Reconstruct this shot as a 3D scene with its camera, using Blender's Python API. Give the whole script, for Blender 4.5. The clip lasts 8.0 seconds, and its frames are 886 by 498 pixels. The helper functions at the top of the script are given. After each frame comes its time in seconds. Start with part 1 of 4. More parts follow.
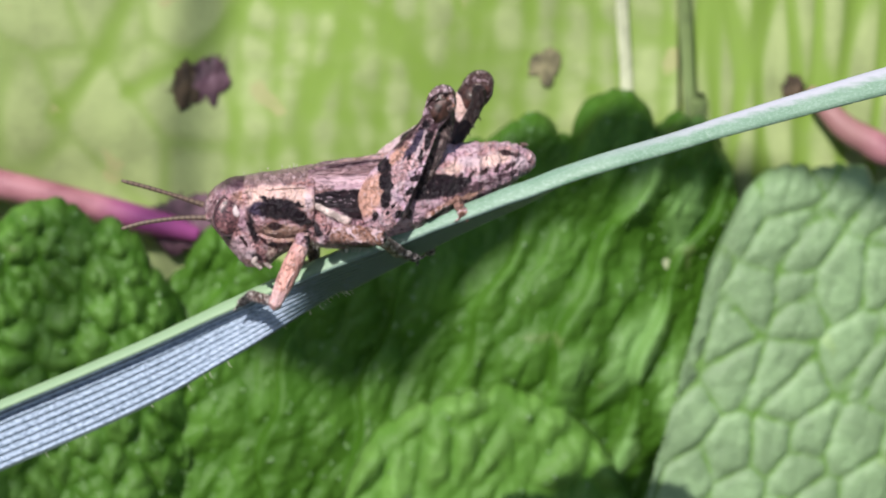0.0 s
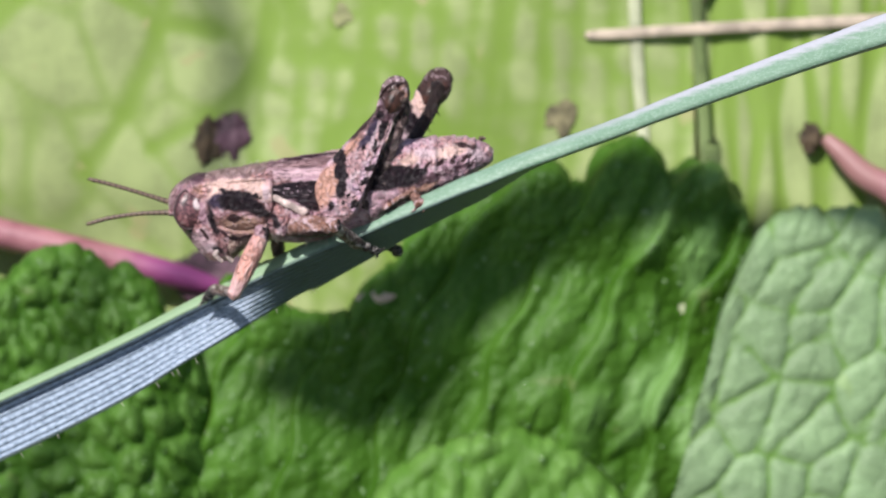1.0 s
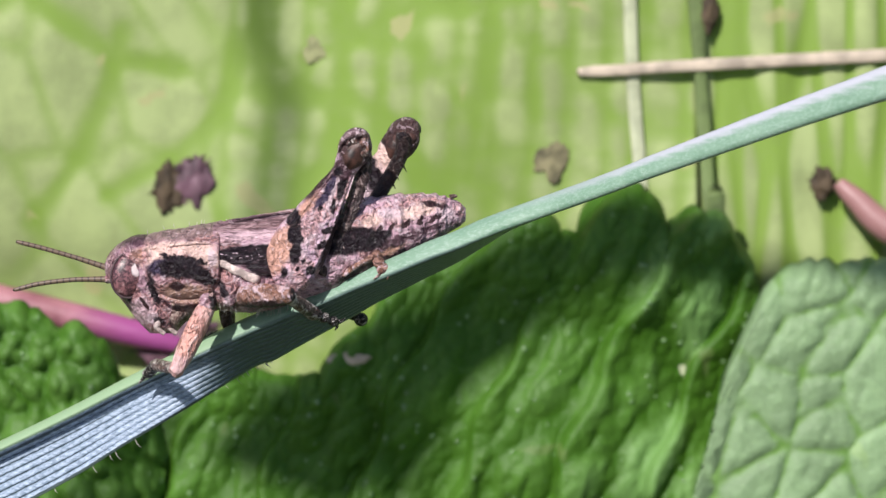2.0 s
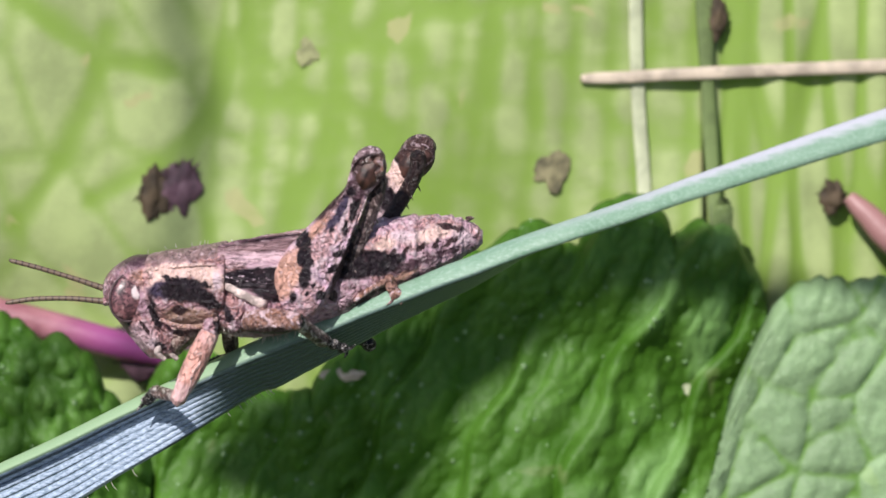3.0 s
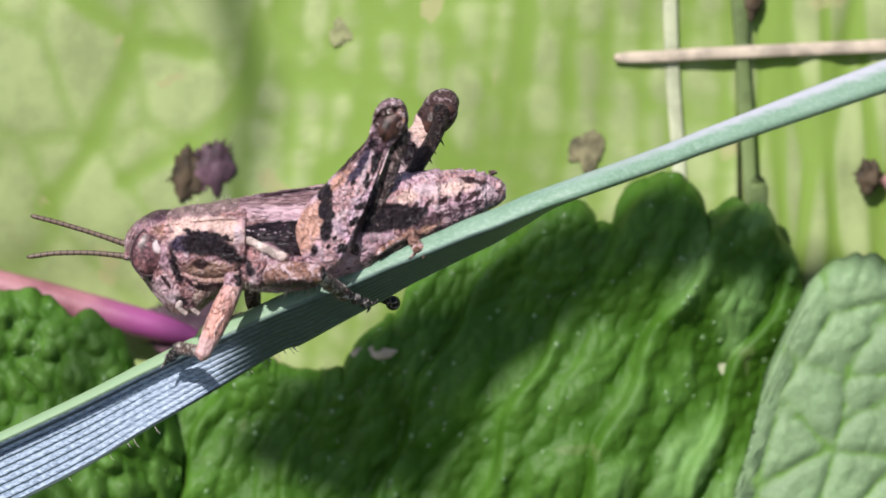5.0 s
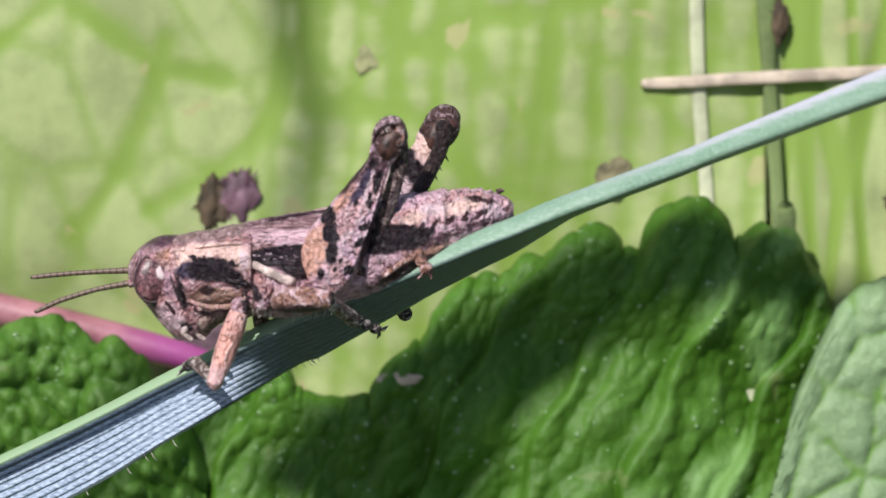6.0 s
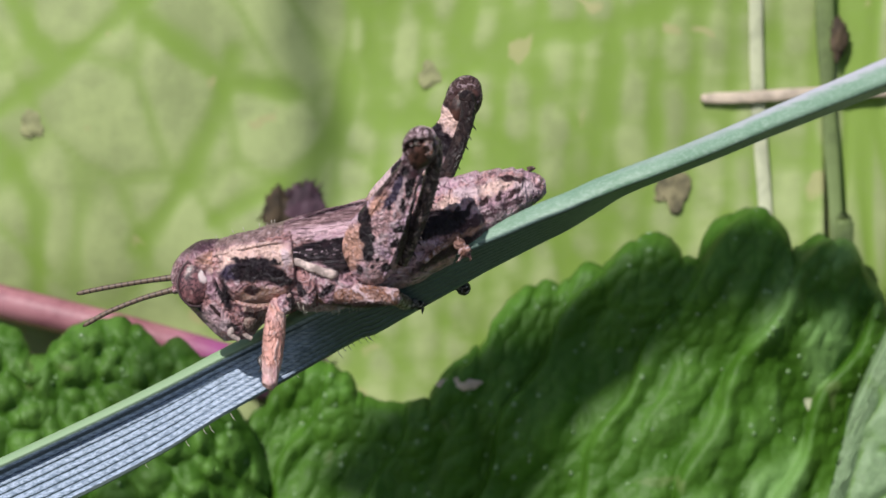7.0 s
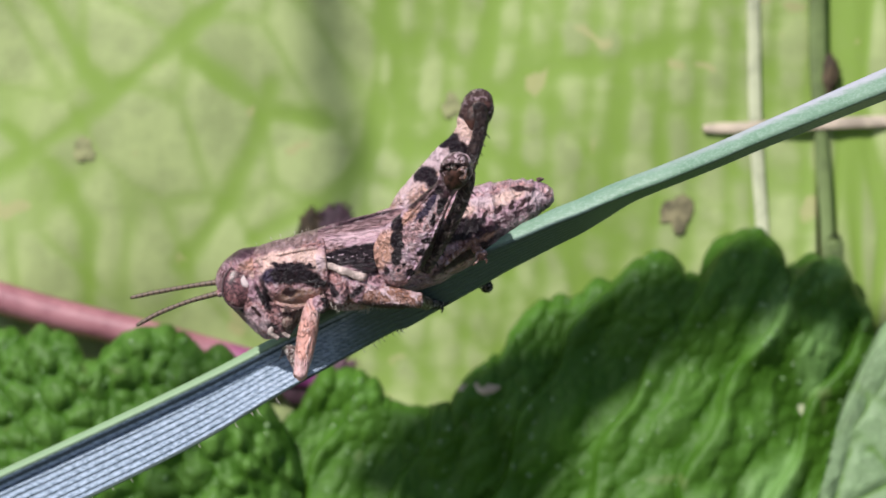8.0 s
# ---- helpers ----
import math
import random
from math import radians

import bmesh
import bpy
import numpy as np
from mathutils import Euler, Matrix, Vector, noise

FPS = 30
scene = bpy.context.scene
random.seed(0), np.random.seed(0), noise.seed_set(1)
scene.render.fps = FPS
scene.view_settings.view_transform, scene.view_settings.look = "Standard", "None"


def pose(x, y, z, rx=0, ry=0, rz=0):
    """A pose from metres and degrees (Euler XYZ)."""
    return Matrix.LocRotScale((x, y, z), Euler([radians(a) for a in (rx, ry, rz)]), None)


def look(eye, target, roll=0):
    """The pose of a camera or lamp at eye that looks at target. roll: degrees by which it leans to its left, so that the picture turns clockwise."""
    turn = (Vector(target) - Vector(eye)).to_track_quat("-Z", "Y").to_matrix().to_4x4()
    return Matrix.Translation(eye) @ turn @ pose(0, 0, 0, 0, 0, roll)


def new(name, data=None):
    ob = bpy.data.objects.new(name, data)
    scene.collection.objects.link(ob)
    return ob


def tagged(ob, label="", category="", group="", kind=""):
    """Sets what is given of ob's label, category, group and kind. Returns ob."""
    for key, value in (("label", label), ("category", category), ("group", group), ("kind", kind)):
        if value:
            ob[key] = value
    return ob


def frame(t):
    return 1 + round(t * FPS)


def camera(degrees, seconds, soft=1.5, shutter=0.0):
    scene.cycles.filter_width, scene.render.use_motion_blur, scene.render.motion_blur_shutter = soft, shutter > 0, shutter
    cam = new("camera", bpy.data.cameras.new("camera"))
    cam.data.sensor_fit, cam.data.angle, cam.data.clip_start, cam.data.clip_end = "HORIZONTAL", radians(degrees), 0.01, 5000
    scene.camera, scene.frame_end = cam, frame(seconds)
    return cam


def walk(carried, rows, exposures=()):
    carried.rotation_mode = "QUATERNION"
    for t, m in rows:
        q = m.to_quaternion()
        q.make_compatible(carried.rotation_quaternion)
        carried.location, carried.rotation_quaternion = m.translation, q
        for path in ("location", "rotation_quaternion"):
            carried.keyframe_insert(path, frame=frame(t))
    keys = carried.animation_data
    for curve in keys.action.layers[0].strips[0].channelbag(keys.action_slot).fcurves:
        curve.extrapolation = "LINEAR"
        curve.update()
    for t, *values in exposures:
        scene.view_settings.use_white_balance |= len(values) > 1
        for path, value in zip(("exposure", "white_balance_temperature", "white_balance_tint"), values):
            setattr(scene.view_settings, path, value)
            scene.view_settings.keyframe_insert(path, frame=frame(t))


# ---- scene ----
# Everything is laid out in a stage, in millimetres: x to the right, y away from the lens, z up across the view.
# The lens looks down at the plants, so the stage is tilted against the level ground.
PITCH = 20.0
STAGE = pose(0, 0, 0.16, -PITCH, 0, 0)
MM = 0.001


def P(x, y, z, rx=0, ry=0, rz=0):
    return pose(x * MM, y * MM, z * MM, rx, ry, rz)


def shot(eye, turn):
    """A camera pose: place in mm, and a turn vector in degrees from looking straight into the stage."""
    v = Vector(turn)
    rot = Matrix.Rotation(radians(v.length), 4, v.normalized()) if v.length > 1e-6 else Matrix.Identity(4)
    return STAGE @ Matrix.Translation(Vector(eye) * MM) @ rot @ pose(0, 0, 0, 90)


# ---- camera ----
cam = camera(18.0, 8.0, soft=1.5)
cam.data.dof.use_dof = True
cam.data.dof.focus_distance = 0.1265
cam.data.dof.aperture_fstop = 100.0
PATH = [
    (0.0, (-13.57, -137.1, 13.1), (-5.278, -0.637, -4.724)),
    (0.2, (-9.73, -139.0, 7.47), (-3.532, -0.315, -2.938)),
    (0.5, (-2.07, -139.45, 0.06), (-0.713, 0.145, -0.838)),
    (1.0, (0.0, -139.85, 0.0), (0.0, 0.0, 0.0)),
    (1.5, (1.15, -139.68, 0.43), (0.503, 0.351, 0.26)),
    (2.0, (2.56, -125.63, 2.87), (0.145, 0.08, 0.476)),
    (2.2, (1.5, -123.2, 4.7), (-0.453, -0.144, -0.388)),
    (3.3, (-1.01, -119.23, 4.03), (-0.397, -0.717, -0.758)),
    (3.5, (1.18, -119.51, 0.81), (0.784, -0.528, -0.031)),
    (4.0, (0.24, -119.16, -0.22), (1.079, -0.522, -0.106)),
    (4.2, (0.2, -119.29, 0.18), (0.846, -0.506, -0.002)),
    (5.3, (1.59, -118.84, 0.6), (0.807, -0.392, 0.748)),
    (5.5, (2.09, -118.64, 0.01), (1.215, -0.183, 0.954)),
    (6.0, (2.19, -117.99, -2.4), (2.439, -0.314, 1.512)),
    (6.3, (3.91, -119.95, -4.13), (3.448, -0.523, 2.384)),
    (6.5, (5.38, -118.27, -6.09), (5.076, -0.372, 3.327)),
    (7.0, (3.49, -119.58, -8.63), (4.864, -0.741, 3.188)),
    (7.5, (4.49, -123.67, -10.41), (5.9, -0.84, 3.507)),
    (8.0, (3.16, -132.3, -13.3), (6.397, -0.987, 3.253)),
]
walk(cam, [(t, shot(e, w)) for t, e, w in PATH], exposures=[(0.0, 0.23), (4.5, 0.24), (6.2, 0.18), (7.0, -0.02), (7.5, 0.09), (8.0, 0.09)])

# ---- light: open sky and one sun from behind the lens, above and to the left ----
LIGHT = (0.45, 1.0, -0.74)  # the way of the sunlight through the stage
SUN_WAY = (STAGE.to_3x3() @ Vector(LIGHT)).normalized()
world = bpy.data.worlds.new("world")
scene.world = world
world.use_nodes = True
wn = world.node_tree.nodes
sky = wn.new("ShaderNodeTexSky")
sky.sky_type, sky.sun_disc = "NISHITA", False
sky.sun_elevation = math.asin(-SUN_WAY.z)
sky.sun_rotation = math.atan2(-SUN_WAY.x, -SUN_WAY.y)
world.node_tree.links.new(sky.outputs[0], wn["Background"].inputs[0])
wn["Background"].inputs[1].default_value = 0.078
sun = new("sun", bpy.data.lights.new("sun", "SUN"))
sun.data.energy, sun.data.angle, sun.data.color = 4.45, radians(0.6), (1.0, 0.965, 0.93)
sun.matrix_world = look((0, 0, 2), Vector((0, 0, 2)) + SUN_WAY)


# ---- material helpers ----
class Mat:
    """A small wrapper for node materials, with coordinates in millimetres."""

    def __init__(self, name, origin=(0, 0, 0)):
        self.m = bpy.data.materials.new(name)
        self.m.use_nodes = True
        self.t = self.m.node_tree
        self.b = self.t.nodes["Principled BSDF"]
        co = self.t.nodes.new("ShaderNodeTexCoord")
        mp = self.node("ShaderNodeMapping", Vector=co.outputs["Object"])
        mp.inputs["Scale"].default_value = (1000, 1000, 1000)
        mp.inputs["Location"].default_value = origin
        self.co = mp.outputs[0]

    def node(self, kind, **ins):
        n = self.t.nodes.new(kind)
        for key, v in ins.items():
            self.put(n.inputs[key.replace("_", " ")], v)
        return n

    def put(self, socket, v):
        if isinstance(v, bpy.types.NodeSocket):
            self.t.links.new(v, socket)
        else:
            socket.default_value = v

    def noise(self, scale, detail=4.0, rough=0.6, vec=None, distortion=0.0):
        n = self.node("ShaderNodeTexNoise", Vector=vec or self.co, Scale=scale, Detail=detail, Roughness=rough, Distortion=distortion)
        return n.outputs["Fac"]

    def ramp(self, fac, a, b):
        """0 at a, 1 at b, smooth between."""
        n = self.node("ShaderNodeMapRange", Value=fac)
        n.interpolation_type = "SMOOTHSTEP"
        n.inputs["From Min"].default_value, n.inputs["From Max"].default_value = a, b
        return n.outputs[0]

    def mix(self, fac, a, b):
        n = self.t.nodes.new("ShaderNodeMix")
        n.data_type = "RGBA"
        self.put(n.inputs[0], fac)
        self.put(n.inputs[6], (*a, 1) if isinstance(a, tuple) else a)
        self.put(n.inputs[7], (*b, 1) if isinstance(b, tuple) else b)
        return n.outputs[2]

    def math(self, op, a, b=0.0, c=None):
        n = self.t.nodes.new("ShaderNodeMath")
        n.operation = op
        self.put(n.inputs[0], a)
        self.put(n.inputs[1], b)
        if c is not None:
            self.put(n.inputs[2], c)
        return n.outputs[0]

    def warped(self, scale, amount):
        n = self.node("ShaderNodeTexNoise", Vector=self.co, Scale=scale, Detail=3.0)
        s = self.t.nodes.new("ShaderNodeVectorMath")
        s.operation = "SUBTRACT"
        self.put(s.inputs[0], n.outputs["Color"])
        s.inputs[1].default_value = (0.5, 0.5, 0.5)
        k = self.t.nodes.new("ShaderNodeVectorMath")
        k.operation = "MULTIPLY_ADD"
        self.put(k.inputs[0], s.outputs[0])
        k.inputs[1].default_value = (amount, amount, amount)
        self.put(k.inputs[2], self.co)
        return k.outputs[0]

    def oval(self, vec, x, z, rx, rz, ang=0.0, edge=0.2):
        """1 inside an oval of the x-z plane (ang: degrees by which its long axis rises), 0 outside."""
        mp = self.t.nodes.new("ShaderNodeMapping")
        mp.vector_type = "TEXTURE"
        self.put(mp.inputs["Vector"], vec)
        mp.inputs["Location"].default_value = (x, 0, z)
        mp.inputs["Rotation"].default_value = (0, -radians(ang), 0)
        mp.inputs["Scale"].default_value = (rx, 1e5, rz)
        ln = self.t.nodes.new("ShaderNodeVectorMath")
        ln.operation = "LENGTH"
        self.put(ln.inputs[0], mp.outputs[0])
        return self.ramp(ln.outputs["Value"], 1 + edge, 1 - edge)

    def axis(self, i, vec=None):
        s = self.node("ShaderNodeSeparateXYZ", Vector=vec or self.co)
        return s.outputs[i]

    def attr(self, name):
        n = self.t.nodes.new("ShaderNodeAttribute")
        n.attribute_name = name
        return n.outputs["Fac"]

    def bump(self, height, strength, dist):
        n = self.node("ShaderNodeBump", Height=height, Strength=strength, Distance=dist)
        self.put(self.b.inputs["Normal"], n.outputs[0])

    def done(self, color=None, rough=0.5, spec=0.5, coat=0.0):
        if color is not None:
            self.put(self.b.inputs["Base Color"], (*color, 1) if isinstance(color, tuple) else color)
        self.put(self.b.inputs["Roughness"], rough)
        self.put(self.b.inputs["Specular IOR Level"], spec)
        self.put(self.b.inputs["Coat Weight"], coat)
        return self.m


# ---- materials ----
BODY = (-3.0, -0.8, 1.5)  # where the grasshopper's own origin stands in the stage

PINK = (0.72, 0.43, 0.46)
TAN = (0.70, 0.37, 0.28)
PEACH = (0.90, 0.61, 0.54)
MAUVE = (0.70, 0.46, 0.52)
BROWN = (0.105, 0.048, 0.066)
CHESTNUT = (0.045, 0.018, 0.021)
DARK = (0.013, 0.006, 0.011)
INK = (0.045, 0.03, 0.065)
PALE = (0.72, 0.53, 0.585)


def cuticle(name, origin=BODY, base=PINK, low=BROWN, high=PALE, tone=0.0, marks=(), scale=1.0, rough=0.38, stretch=(1, 1, 1), gloss=0.5, rag=0.5):
    """Mottled insect cuticle: wide soft patches, dark flecks, pale grains, then marks with ragged rims.
    tone: above 0 fewer dark flecks. marks: (colour, x, z, rx, rz, angle, edge)."""
    k = Mat(name, origin)
    mp = k.node("ShaderNodeMapping", Vector=k.co)
    mp.inputs["Scale"].default_value = stretch
    v = mp.outputs[0]
    wide = k.noise(0.8 * scale, 3, 0.5, vec=v, distortion=0.8)
    mid = k.noise(1.7 * scale, 3, 0.55, vec=v, distortion=1.6)
    fine = k.noise(4.6 * scale, 4, 0.6, vec=v, distortion=0.8)
    warm = tuple(p * q for p, q in zip(base, (1.10, 0.94, 0.84)))
    cool = tuple(p * q for p, q in zip(base, (0.94, 0.93, 1.05)))
    soft = tuple(0.5 * p + 0.5 * q for p, q in zip(base, high))
    half = tuple(0.55 * p + 0.45 * q for p, q in zip(base, low))
    col = k.mix(k.ramp(wide, 0.42, 0.58), cool, warm)
    # flaky patches, darker and paler, with clear rims
    flake = k.noise(1.25 * scale, 4, 0.55, vec=v, distortion=2.2)
    col = k.mix(k.math("MULTIPLY", k.ramp(flake, 0.44 - tone, 0.40 - tone), 0.6), col, half)
    col = k.mix(k.math("MULTIPLY", k.ramp(flake, 0.56, 0.60), 0.4), col, soft)
    col = k.mix(k.math("MULTIPLY", k.ramp(fine, 0.52, 0.66), 0.25), col, soft)
    col = k.mix(k.math("MULTIPLY", k.ramp(fine, 0.46, 0.38), 0.35), col, half)
    col = k.mix(k.math("MULTIPLY", k.ramp(mid, 0.435 - tone, 0.385 - tone), 0.85), col, low)
    col = k.mix(k.math("MULTIPLY", k.ramp(mid, 0.55, 0.60), 0.85), col, high)
    # winding dark wrinkles, deeper where the cuticle folds
    fold = k.noise(1.7 * scale, 4, 0.55, vec=v, distortion=2.4)
    near = k.math("ABSOLUTE", k.math("SUBTRACT", fold, 0.5))
    crease = k.math("MULTIPLY", k.ramp(near, 0.028, 0.008), k.ramp(wide, 0.40 + tone, 0.50 + tone))
    col = k.mix(k.math("MULTIPLY", crease, 0.55), col, CHESTNUT)
    n = k.node("ShaderNodeTexNoise", Vector=k.warped(1.6, 0.4), Scale=2.4, Detail=4.0, Roughness=0.6)
    sub = k.t.nodes.new("ShaderNodeVectorMath")
    sub.operation = "MULTIPLY_ADD"
    k.put(sub.inputs[0], n.outputs["Color"])
    sub.inputs[1].default_value = (rag, rag, rag)
    k.put(sub.inputs[2], k.co)
    sh = k.t.nodes.new("ShaderNodeVectorMath")
    sh.operation = "SUBTRACT"
    k.put(sh.inputs[0], sub.outputs[0])
    sh.inputs[1].default_value = (rag / 2, rag / 2, rag / 2)
    black, clean = 0.0, 0.0
    for c, x, z, rx, rz, ang, edge in marks:
        full = 0.92 if c in (TAN, PALE, PINK, PEACH, MAUVE) else 1.0
        spot = k.math("MULTIPLY", k.oval(sh.outputs[0], x, z, rx, rz, ang, edge), full)
        col = k.mix(spot, col, c)
        if c in (DARK, INK, CHESTNUT):
            black = k.math("MAXIMUM", black, spot)
        elif c in (PALE, PEACH):
            clean = k.math("MAXIMUM", clean, spot)
    bare = k.math("SUBTRACT", 1.0, k.math("MULTIPLY", black, 0.93))
    over = k.noise(2.3 * scale, 3, 0.55, vec=v, distortion=1.8)
    dirt = tuple(0.6 * c for c in low)
    col = k.mix(k.math("MULTIPLY", k.ramp(over, 0.43 - 0.5 * tone, 0.38 - 0.5 * tone), k.math("MULTIPLY_ADD", clean, -0.3, 0.45)), col, dirt)
    col = k.mix(k.math("MULTIPLY", k.math("MULTIPLY", k.ramp(over, 0.57, 0.62), 0.4), bare), col, high)
    relief = k.math("ADD", k.math("MULTIPLY_ADD", flake, 0.8, mid), k.math("MULTIPLY", fine, 0.15))
    k.bump(k.math("SUBTRACT", k.math("MULTIPLY_ADD", over, 0.6, relief), k.math("MULTIPLY", crease, 0.35)), 1.0, 0.00034)
    return k.done(col, rough=k.math("MULTIPLY_ADD", fine, 0.35, rough - 0.17), spec=gloss)


def plain(name, color, rough=0.5, vary=0.3, scale=1.5, spec=0.5):
    k = Mat(name)
    dark = tuple(c * (1 - vary) for c in color)
    lite = tuple(min(1, c * (1 + vary)) for c in color)
    col = k.mix(k.ramp(k.noise(scale, 5, 0.6), 0.35, 0.65), dark, lite)
    k.bump(k.noise(scale * 6, 4, 0.6), 0.4, 0.00008)
    return k.done(col, rough=rough, spec=spec)


M_HEAD = cuticle("head_cuticle", tone=0.0, high=(0.58, 0.41, 0.44), base=(0.46, 0.265, 0.30), marks=[
    (BROWN, -12.6, 3.75, 1.4, 0.42, 5, 0.4), (TAN, -11.7, 3.0, 0.7, 0.3, 12, 0.5), (PEACH, -11.6, 2.6, 0.4, 0.22, 35, 0.4),
    (DARK, -11.45, 1.3, 0.2, 0.8, 25, 0.3), (DARK, -12.5, 0.75, 0.4, 0.12, -45, 0.3), (MAUVE, -11.95, 0.45, 0.5, 0.5, 30, 0.4), (PALE, -11.6, 0.0, 0.3, 0.22, 20, 0.4), (CHESTNUT, -11.9, 0.75, 0.08, 0.45, 30, 0.3), (DARK, -11.2, -0.1, 0.3, 0.12, -30, 0.3)])
M_PRONOTUM = cuticle("pronotum_cuticle", base=(0.55, 0.31, 0.325), tone=0.02, marks=[
    ((0.31, 0.195, 0.19), -10.0, 4.0, 2.5, 0.42, 8, 0.35), (BROWN, -10.0, 4.45, 2.3, 0.16, 9, 0.5),
    (PEACH, -10.3, 3.2, 1.6, 0.30, 3, 0.3), (PEACH, -9.0, 2.85, 0.9, 0.42, -24, 0.25), (PEACH, -11.2, 2.75, 0.6, 0.28, 32, 0.3), (PALE, -8.75, 2.75, 0.22, 0.42, 8, 0.3),
    (INK, -11.05, 2.36, 0.66, 0.42, 10, 0.25), *[(DARK, -10.9 + 0.42 * i, 2.85 - 0.05 * i * i / 3, 0.10, 0.26, 62, 0.3) for i in range(5)],
    (DARK, -10.15, 2.34, 1.05, 0.54, -4, 0.18),
    (DARK, -9.2, 1.98, 0.75, 0.34, -32, 0.2),
    ((0.52, 0.31, 0.24), -9.85, 1.15, 1.2, 0.46, -4, 0.3),
    (CHESTNUT, -10.35, 1.52, 0.34, 0.2, 8, 0.25),
    (DARK, -11.5, 1.4, 0.18, 0.8, 12, 0.4)])
M_THORAX = cuticle("thorax_cuticle", base=(0.52, 0.30, 0.33), marks=[(DARK, -6.9, 2.45, 1.3, 0.5, -12, 0.2), (DARK, -8.3, 1.4, 0.5, 0.2, -60, 0.3), (DARK, -7.2, 1.15, 0.55, 0.16, 35, 0.3), (DARK, -8.75, 1.0, 0.14, 0.6, 10, 0.3), (BROWN, -6.2, 0.8, 0.9, 0.25, 10, 0.4)])
M_TEGMEN = cuticle("tegmen_cuticle", base=(0.53, 0.33, 0.36), high=(0.66, 0.47, 0.51), stretch=(0.35, 1, 1.5), tone=0.0, marks=[((0.42, 0.25, 0.27), -6.6, 4.35, 2.2, 0.32, 8, 0.5), (MAUVE, -7.0, 3.75, 1.5, 0.2, 6, 0.5), (DARK, -7.1, 2.9, 1.9, 0.46, 4, 0.14), (DARK, -6.4, 2.4, 0.9, 0.5, -12, 0.15), (BROWN, -6.6, 4.6, 2.0, 0.14, 8, 0.6)], rag=0.3)
M_STRIPE = plain("white_stripe", (0.60, 0.47, 0.44), 0.7, 0.45, 2.6, 0.2)
M_KNEE = plain("knee_cuticle", (0.050, 0.022, 0.017), 0.28, 0.8, 2.6, 0.5)
M_KNEECAP = cuticle("kneecap_cuticle", origin=(0, 0, 0), base=(0.19, 0.11, 0.11), low=(0.03, 0.016, 0.018))
M_ABDOMEN = cuticle("abdomen_cuticle", base=(0.68, 0.42, 0.46), tone=0.02, marks=[
    (PEACH, 0.4, 4.85, 1.1, 0.3, 14, 0.4), (PALE, -0.8, 4.75, 0.6, 0.25, 0, 0.5), (PALE, 1.7, 4.7, 0.4, 0.35, 0, 0.5), (PEACH, -1.6, 4.4, 0.5, 0.25, 20, 0.4), (CHESTNUT, 1.2, 5.15, 0.65, 0.12, -10, 0.3), (CHESTNUT, 1.15, 4.5, 0.5, 0.10, 38, 0.3),
    *[(CHESTNUT, -1.3 + 0.62 * i, 3.95 + 0.16 * i, 0.30 - 0.02 * i, 0.11, 52, 0.25) for i in range(5)], *[(BROWN, -1.1 + 0.62 * i, 3.4 + 0.2 * i, 0.34, 0.13, 20, 0.3) for i in range(5)],
    (DARK, -2.6, 3.5, 1.8, 0.62, 5, 0.16), (DARK, -1.1, 3.75, 0.45, 0.22, 20, 0.2), (BROWN, -0.6, 3.35, 1.9, 0.22, 26, 0.5), (TAN, -1.4, 2.75, 1.4, 0.15, 24, 0.4), (CHESTNUT, -1.8, 2.3, 2.2, 0.2, 25, 0.4)])
M_FEMUR = cuticle("femur_cuticle", origin=(0, 0, 0), base=(0.70, 0.465, 0.545), low=(0.16, 0.09, 0.09), tone=0.035, rag=0.5, marks=[
    (TAN, 0.7, 1.05, 1.25, 0.62, 4, 0.3), (TAN, 3.1, 0.9, 0.8, 0.22, -14, 0.4),
    (DARK, 2.4, 1.2, 0.56, 0.34, 48, 0.15), (DARK, 1.75, 0.66, 0.56, 0.34, 44, 0.15), (DARK, 1.08, 0.30, 0.5, 0.28, 12, 0.15),
    (INK, 3.7, 0.36, 0.55, 0.2, -12, 0.3), (INK, 4.5, 0.3, 0.55, 0.24, 0, 0.3), (DARK, 4.9, -0.02, 0.34, 0.2, 10, 0.25), (BROWN, 5.3, 0.2, 0.4, 0.5, 0, 0.4), (DARK, 3.3, 0.22, 0.16, 0.1, 20, 0.3), (CHESTNUT, 4.3, 0.85, 1.1, 0.2, -14, 0.4), (DARK, 3.67, -0.22, 0.34, 0.14, 20, 0.2),
    (DARK, 2.55, -0.42, 0.30, 0.18, -35, 0.18), (DARK, 1.88, -0.55, 0.30, 0.18, -35, 0.18), (DARK, 0.64, -0.62, 0.3, 0.16, -40, 0.2), (CHESTNUT, 2.6, -0.8, 2.2, 0.16, 7, 0.3), (DARK, 0.91, -0.16, 0.14, 0.10, 0, 0.3), (DARK, 0.42, -0.06, 0.14, 0.11, 0, 0.3), (DARK, 0.02, 0.36, 0.26, 0.2, 10, 0.25),
    (DARK, 4.5, -0.2, 0.5, 0.18, 10, 0.25), (PALE, 4.2, 0.1, 0.75, 0.09, 6, 0.3), (DARK, 5.15, 0.3, 0.2, 0.22, 0, 0.25), ((0.06, 0.03, 0.032), 6.25, 0.1, 0.75, 0.8, 0, 0.25)])
